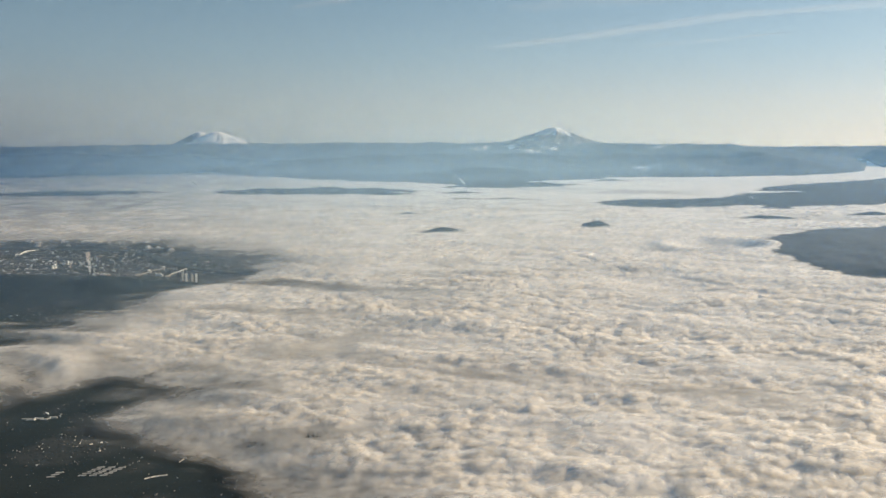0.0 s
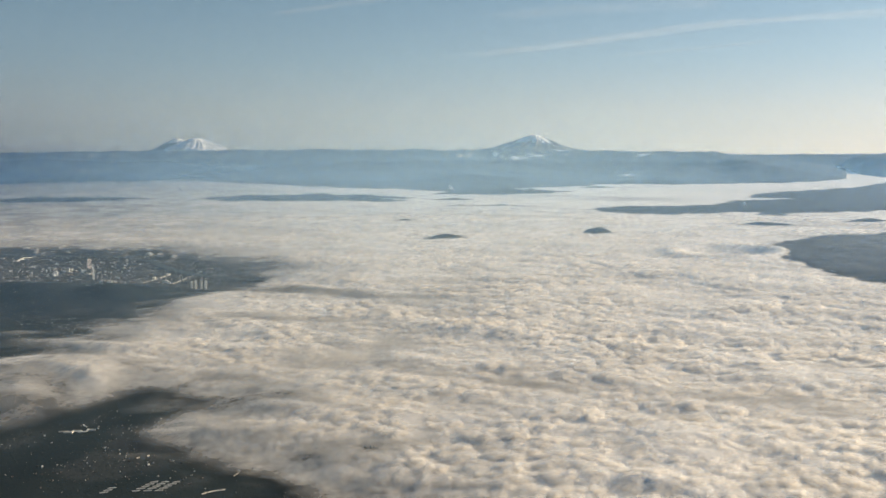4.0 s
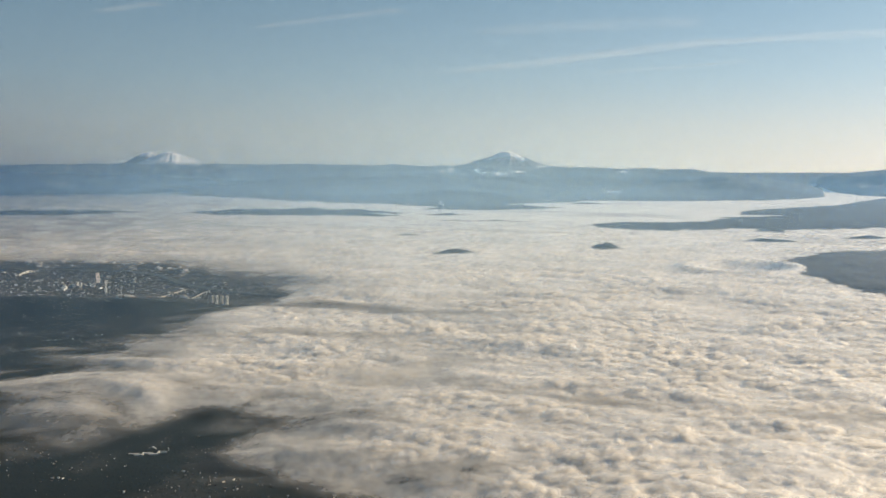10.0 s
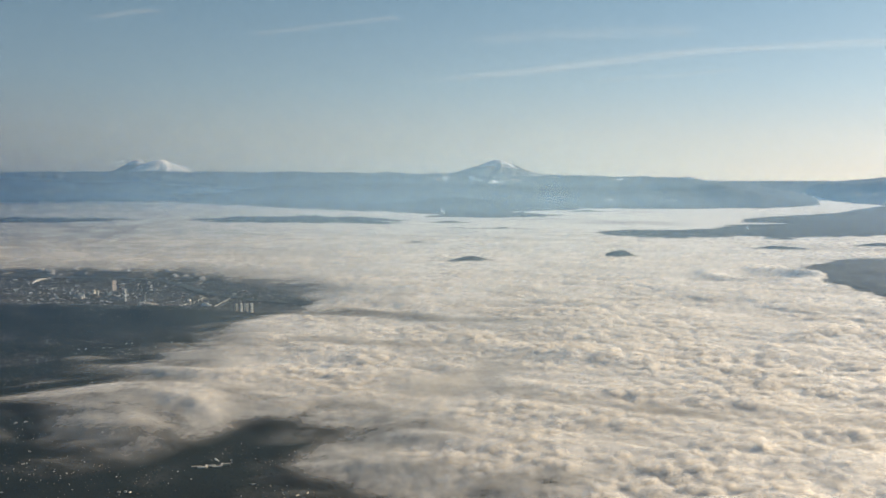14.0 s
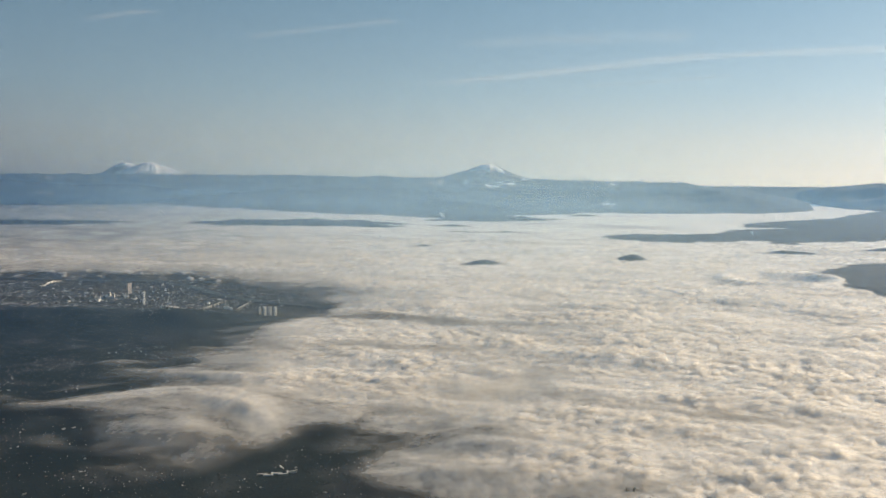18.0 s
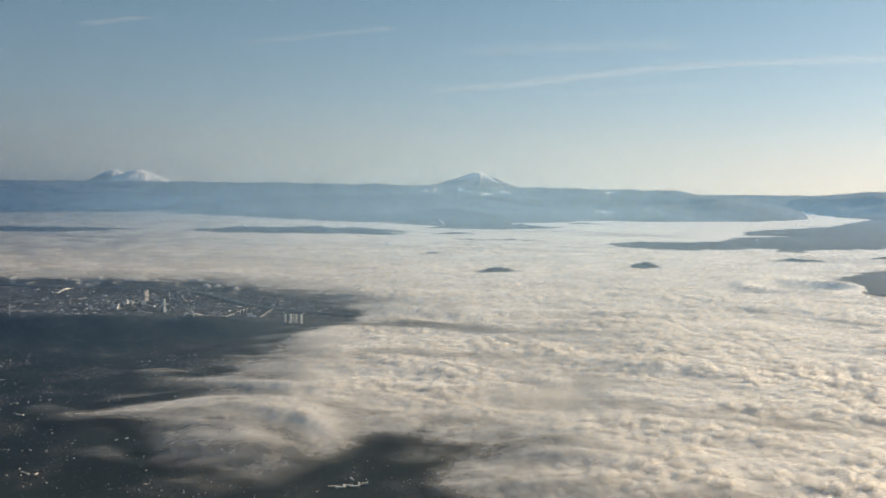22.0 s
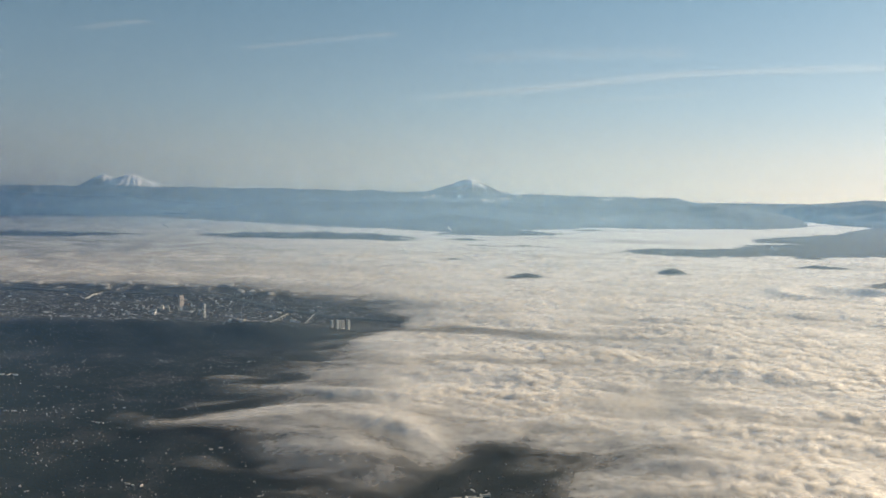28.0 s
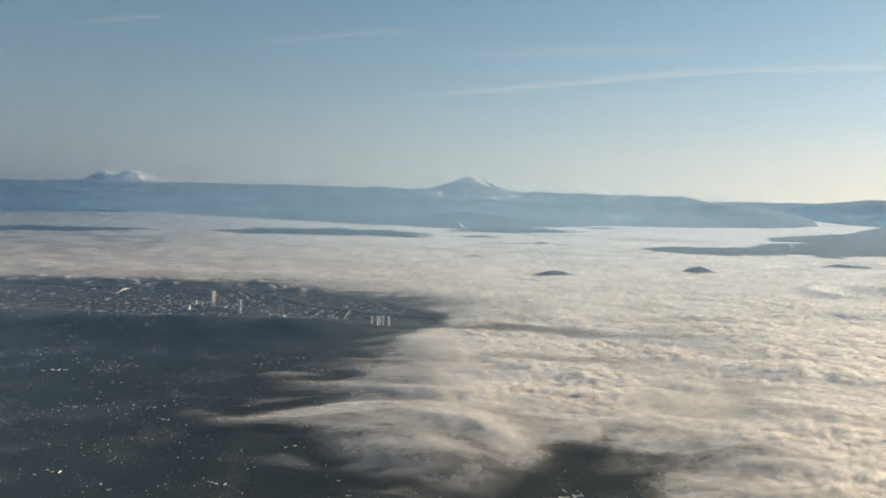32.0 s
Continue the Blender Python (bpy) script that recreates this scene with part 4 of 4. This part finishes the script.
# wide low halls: schools, shops and works among the woods
def halls(x, y, size, turn, wings, label, bright=True):
    y += 1.7 * (y - 30) / 62
    top = empty("flat_roofed_hall", x, y, height(x, y) - 0.1, turn)
    tagged(top, label, "building", "halls among the woods")
    r = random.Random(int(x * 13 + y * 7))
    for k in range(wings):
        w, d = size * r.uniform(0.16, 0.34), size * r.uniform(0.03, 0.06)
        ox, oy = size * (k / max(wings - 1, 1) - 0.5) * 0.9, size * r.uniform(-0.14, 0.14)
        a = radians(90) if k % 3 == 2 else 0.0
        h = r.uniform(0.2, 0.36)
        bm = bmesh.new()
        box(bm, ox, oy, 0, w, d, h, a, 0.01)
        wing = part("wing", bm, (CONCRETE, WHITE)[k % 2], top)
        bm = bmesh.new()
        box(bm, ox, oy, h + 0.004 * k, w * 1.02, d * 1.03, 0.05, a)
        part("roof", bm, PALE_ROOF if bright and k % 3 else ROOF, wing)
    return top


for x, y, size, turn, wings, bright in (
        (-96, 204.5, 7.0, 6, 7, True), (-53.5, 179.5, 2.6, 70, 3, True), (-224, 319, 7, -8, 4, True),
        (-205, 274, 5.0, 10, 3, True), (-184, 273, 3.0, 30, 2, True), (-179, 275.5, 2.6, 5, 2, True), (-181, 262, 3.6, -15, 3, True), (-183.5, 247, 3.2, 15, 2, True),
        (-162, 216, 3.6, -25, 3, True), (-117, 217.5, 2.2, 5, 2, True), (-156, 329, 2.6, 0, 2, True), (-164, 327.5, 2.6, 8, 2, True), (-150.5, 337, 2.2, 12, 2, True),
        (-168, 231, 2.0, 0, 2, True), (-146, 254, 3.0, 14, 3, True), (-126, 247, 2.4, -6, 2, False), (-149, 238, 2.6, 30, 2, True), (-201, 300, 2.6, 0, 2, True),
        (-236, 380, 2.4, 10, 2, False), (-75, 187, 2.4, 40, 2, True), (-110, 190, 2.6, -20, 3, True), (-130, 180, 3.0, 12, 3, True), (-195, 225, 3.4, -12, 3, True)):
    halls(x, y, size, turn, wings, "low school or works with white flat roofs among dark trees" if bright else "low grey-roofed hall among dark trees", bright)


# rows of long white sheds
def shed(x, y, length, turn):
    y += 1.7 * (y - 30) / 62
    top = empty("long_shed", x, y, height(x, y) - 0.05, turn)
    tagged(top, "long low shed with a pale metal roof, one of several rows", "shed", "rows of sheds")
    bm = bmesh.new()
    box(bm, 0, 0, 0, length, 0.26, 0.16, 0, 0.01)
    part("wall", bm, CONCRETE, top)
    bm = bmesh.new()
    v = [bm.verts.new(p) for p in ((-length / 2, -0.16, 0.16), (length / 2, -0.16, 0.16), (length / 2, 0, 0.24), (-length / 2, 0, 0.24), (length / 2, 0.16, 0.16), (-length / 2, 0.16, 0.16))]
    bm.faces.new((v[0], v[1], v[2], v[3]))
    bm.faces.new((v[3], v[2], v[4], v[5]))
    bm.faces.new((v[0], v[3], v[5]))
    bm.faces.new((v[1], v[4], v[2]))
    part("roof", bm, PALE_ROOF, top)


for row in range(5):
    for col in range(3):
        shed(-70.5 + 2.1 * col + 0.5 * row, 168.6 + 1.15 * row + 0.25 * col, 1.5 + 0.2 * (row % 2), 14)
for row in range(3):
    shed(-76.5 + 0.4 * row, 168.0 + 1.1 * row, 1.6, 14)
for k in range(4):
    shed(-57.6 + 1.0 * k, 169.0 + 1.0 * k * (1 - 0.12 * k), 1.1, 48 - 6 * k)


# slender masts on the ridge
def mast(x, y, h):
    top = empty("radio_mast", x, y, height(x, y) - 0.05)
    tagged(top, "slender steel radio mast on the wooded ridge", "mast", "masts on the ridge")
    bm = bmesh.new()
    for k in range(3):
        a = 2 * math.pi * k / 3
        bmesh.ops.create_cone(bm, cap_ends=True, segments=6, radius1=0.045, radius2=0.03, depth=h, matrix=Matrix.Translation((0.11 * math.cos(a), 0.11 * math.sin(a), h / 2)))
    part("lattice", bm, STEEL, top)
    for k in range(5):
        bm = bmesh.new()
        box(bm, 0, 0, h * (k + 1) / 6, 0.3, 0.3, 0.06)
        part("platform", bm, STEEL, top)
    bm = bmesh.new()
    bmesh.ops.create_cone(bm, cap_ends=True, segments=8, radius1=0.06, radius2=0.02, depth=h * 0.2, matrix=Matrix.Translation((0, 0, h * 1.1)))
    part("aerial", bm, WHITE, top, "white aerial on top")
    return top


mast(-160, 405, 5.0)
mast(-238, 418, 4.0)


# ---------------------------------------------------------------- joined small houses and woods
def many(name, mats, verts, faces, label, category):
    me = bpy.data.meshes.new(name)
    me.from_pydata(verts, [], faces)
    me.update()
    return tagged(link(name, me, mats), label, category, kind="stuff")


r = np.random.RandomState(11)


def clear_spots(n, x0, x1, y0, y1, keep):
    x, y = r.uniform(x0, x1, n), r.uniform(y0, y1, n)
    ok = (x < np.interp(y, RIM_Y, RIM_X) + 10) | (oval(x, y, -88, 216, 20, 12, 27) > -0.1)
    ok &= keep(x, y)
    return x[ok], y[ok]


def suburb(x, y):
    return r.random_sample(len(x)) < np.where(y < 396, 0.06 + 0.8 * ramp(fbm(x / 22, y / 22, 4, 203), -0.05, 0.3), 0.85) * (1 - 0.93 * ramp(y, 350, 372) * ramp(432 - y, 0, 10))


hx, hy = clear_spots(44000, -360, 0, 145, 560, suburb)
cx, cy = clear_spots(15000, -360, -90, 436, 562, lambda x, y: r.random_sample(len(x)) < 0.15 + 0.8 * ramp(fbm(x / 25, y / 14, 3, 231), -0.1, 0.25))
hx, hy = np.concatenate([hx, cx]), np.concatenate([hy, cy])
hz = land(hx, hy)
verts, faces = [], []
for x, y, z in zip(hx.tolist(), hy.tolist(), hz.tolist()):
    w, d, h = 0.08 + 0.18 * rng.random() ** 2, 0.06 + 0.07 * rng.random(), 0.10 + 0.07 * rng.random()
    if y > 436:
        w, d = w * 1.5, d * 1.6
    if rng.random() < 0.05:
        w, d = w * 1.8, d * 1.7
    a = rng.choice((0.3, 1.87)) + rng.uniform(-0.25, 0.25)
    c, s_ = math.cos(a), math.sin(a)
    i = len(verts)
    for u, v, k in ((-w, -d, -0.1), (w, -d, -0.1), (w, d, -0.1), (-w, d, -0.1), (-w, -d, h), (w, -d, h), (w, d, h), (-w, d, h), (-w, 0, h + 0.06), (w, 0, h + 0.06)):
        verts.append((x + u * c - v * s_, y + u * s_ + v * c, z + k))
    faces += [(i, i + 1, i + 5, i + 4), (i + 1, i + 2, i + 6, i + 9, i + 5), (i + 2, i + 3, i + 7, i + 6), (i + 3, i, i + 4, i + 8, i + 7), (i + 4, i + 5, i + 9, i + 8), (i + 6, i + 7, i + 8, i + 9)]
many("houses", HOUSES, verts, faces, "thousands of small pale-roofed houses among dark trees", "houses")


def woods(x, y):
    return r.random_sample(len(x)) < np.where(y < 432, 0.85 - 0.45 * ramp(fbm(x / 22, y / 22, 4, 203), 0.0, 0.3), 0.10)


tx, ty = clear_spots(95000, -250, 0, 145, 330, woods)
ux, uy = clear_spots(26000, -330, -90, 330, 560, woods)
tx, ty = np.concatenate([tx, ux]), np.concatenate([ty, uy])
tz = land(tx, ty)
verts, faces = [], []
for x, y, z in zip(tx.tolist(), ty.tolist(), tz.tolist()):
    h, w, turn = 0.04 + 0.05 * rng.random(), 0.14 + 0.18 * rng.random(), rng.random()
    i = len(verts)
    for k in range(5):
        a = (k + turn) * 1.2566
        rr = w * rng.uniform(0.75, 1.2)
        verts.append((x + rr * math.cos(a), y + rr * math.sin(a), z + 0.05 * h))
    verts.append((x + 0.04 * (turn - 0.5), y, z + h))
    faces += [(i + k, i + (k + 1) % 5, i + 5) for k in range(5)]
many("woods", NEEDLES, verts, faces, "dark conifer woods over the clear hills", "woods")


# ---------------------------------------------------------------- firs whose tops stand out of the fog
def fir(h, seed):
    rr = random.Random(seed)
    top = empty("fir_tree", 0, 0, 0)
    bm = bmesh.new()
    bmesh.ops.create_cone(bm, cap_ends=True, segments=7, radius1=0.06, radius2=0.015, depth=h * 0.97, matrix=Matrix.Translation((0, 0, h * 0.485)))
    part("trunk", bm, BARK, top)
    bm = bmesh.new()
    tiers = 11
    for k in range(tiers):
        u = k / (tiers - 1)
        z, rad = h * (0.22 + 0.76 * u), h * 0.17 * (1 - u) ** 0.8 + 0.02
        for j in range(9):
            a, out = 2 * math.pi * (j + rr.random()) / 9, rad * rr.uniform(0.7, 1.25)
            w = 0.35 * rad + 0.012
            ca, sa = math.cos(a), math.sin(a)
            pts = [(0, 0, z + 0.05 * h), (ca * out * 0.6 - sa * w, sa * out * 0.6 + ca * w, z), (ca * out, sa * out, z - 0.05 * h), (ca * out * 0.6 + sa * w, sa * out * 0.6 - ca * w, z)]
            v = [bm.verts.new(p) for p in pts]
            bm.faces.new((v[0], v[1], v[2]))
            bm.faces.new((v[0], v[2], v[3]))
    part("crown", bm, NEEDLES, top)
    return tagged(top, "dark fir whose top stands out of the fog", "tree", "firs in the fog")


firs = [fir(1.9, 5), fir(2.2, 6), fir(1.7, 8)]
spots = [(-39 + 1.05 * k + rng.uniform(-0.5, 0.5), 216 + rng.uniform(-1.6, 1.6)) for k in range(-5, 7)]
spots += [(-61 + rng.uniform(-5, 5), 237 + rng.uniform(-2, 2)) for k in range(7)] + [(-24 + rng.uniform(-5, 5), 190 + rng.uniform(-2.5, 2.5)) for k in range(7)]
for k, (x, y) in enumerate(spots):
    m = Matrix.Translation((x, y, height(x, y) - 0.1)) @ Matrix.Rotation(rng.uniform(0, 6.28), 4, "Z")
    if k < 3:
        firs[k].matrix_world = m
    else:
        copy_thing(firs[k % 3], m)


# ---------------------------------------------------------------- steam plumes
def steam(x, y, z, h, lean, seed, label):
    rr = random.Random(seed)
    bm = bmesh.new()
    for k in range(26):
        u = k / 25
        rad = h * (0.05 + 0.13 * u ** 0.7) * rr.uniform(0.7, 1.2)
        px, py, pz = lean * h * u ** 1.4 + rr.gauss(0, 0.05 * h * u), rr.gauss(0, 0.05 * h * u), h * u * 0.8 + rr.gauss(0, 0.03 * h)
        m = Matrix.Translation((px, py, pz)) @ Euler((rr.random() * 3, rr.random() * 3, 0)).to_matrix().to_4x4() @ Matrix.Diagonal((rad * 1.2, rad, rad * 0.85, 1))
        made = bmesh.ops.create_icosphere(bm, subdivisions=2, radius=1, matrix=m)
        for v in made["verts"]:
            v.co += Vector((noise.noise(v.co * 3 / h), noise.noise(v.co * 3 / h + Vector((5, 0, 0))), noise.noise(v.co * 3 / h + Vector((0, 7, 0))))) * rad * 0.35
    for f in bm.faces:
        f.smooth = True
    ob = part("steam_plume", bm, STEAM)
    ob.location = (x, y, z)
    return tagged(ob, label, "steam", "steam plumes")


STEAM = plain("steam", (0.84, 0.84, 0.84), (0.92, 0.92, 0.91), 1.0, 1.0)
fog_at = lambda x, y: FOG_TOP - (x * x + y * y) / CURVE
steam(31, 1182, fog_at(31, 1182) - 0.5, 7.5, -0.9, 1, "white steam plume rising out of the far fog")
steam(-332, 1190, fog_at(-332, 1190) - 0.5, 6.0, -1.1, 2, "small white steam plume over the far fog")
steam(-60, 814, fog_at(-60, 814) - 0.5, 3.0, -1.0, 3, "small puff of steam breaking through the fog")
steam(300, 842, fog_at(300, 842) + 1.0, 4.0, -0.5, 4, "white steam plume beside the low dark land")
steam(-520, 1040, fog_at(-520, 1040) - 0.5, 7.0, 0.1, 6, "upright white steam plume over the far fog")
steam(-95.0, 212.4, height(-95, 212.4) + 0.2, 0.7, -1.0, 5, "white steam rising beside the flat-roofed hall")
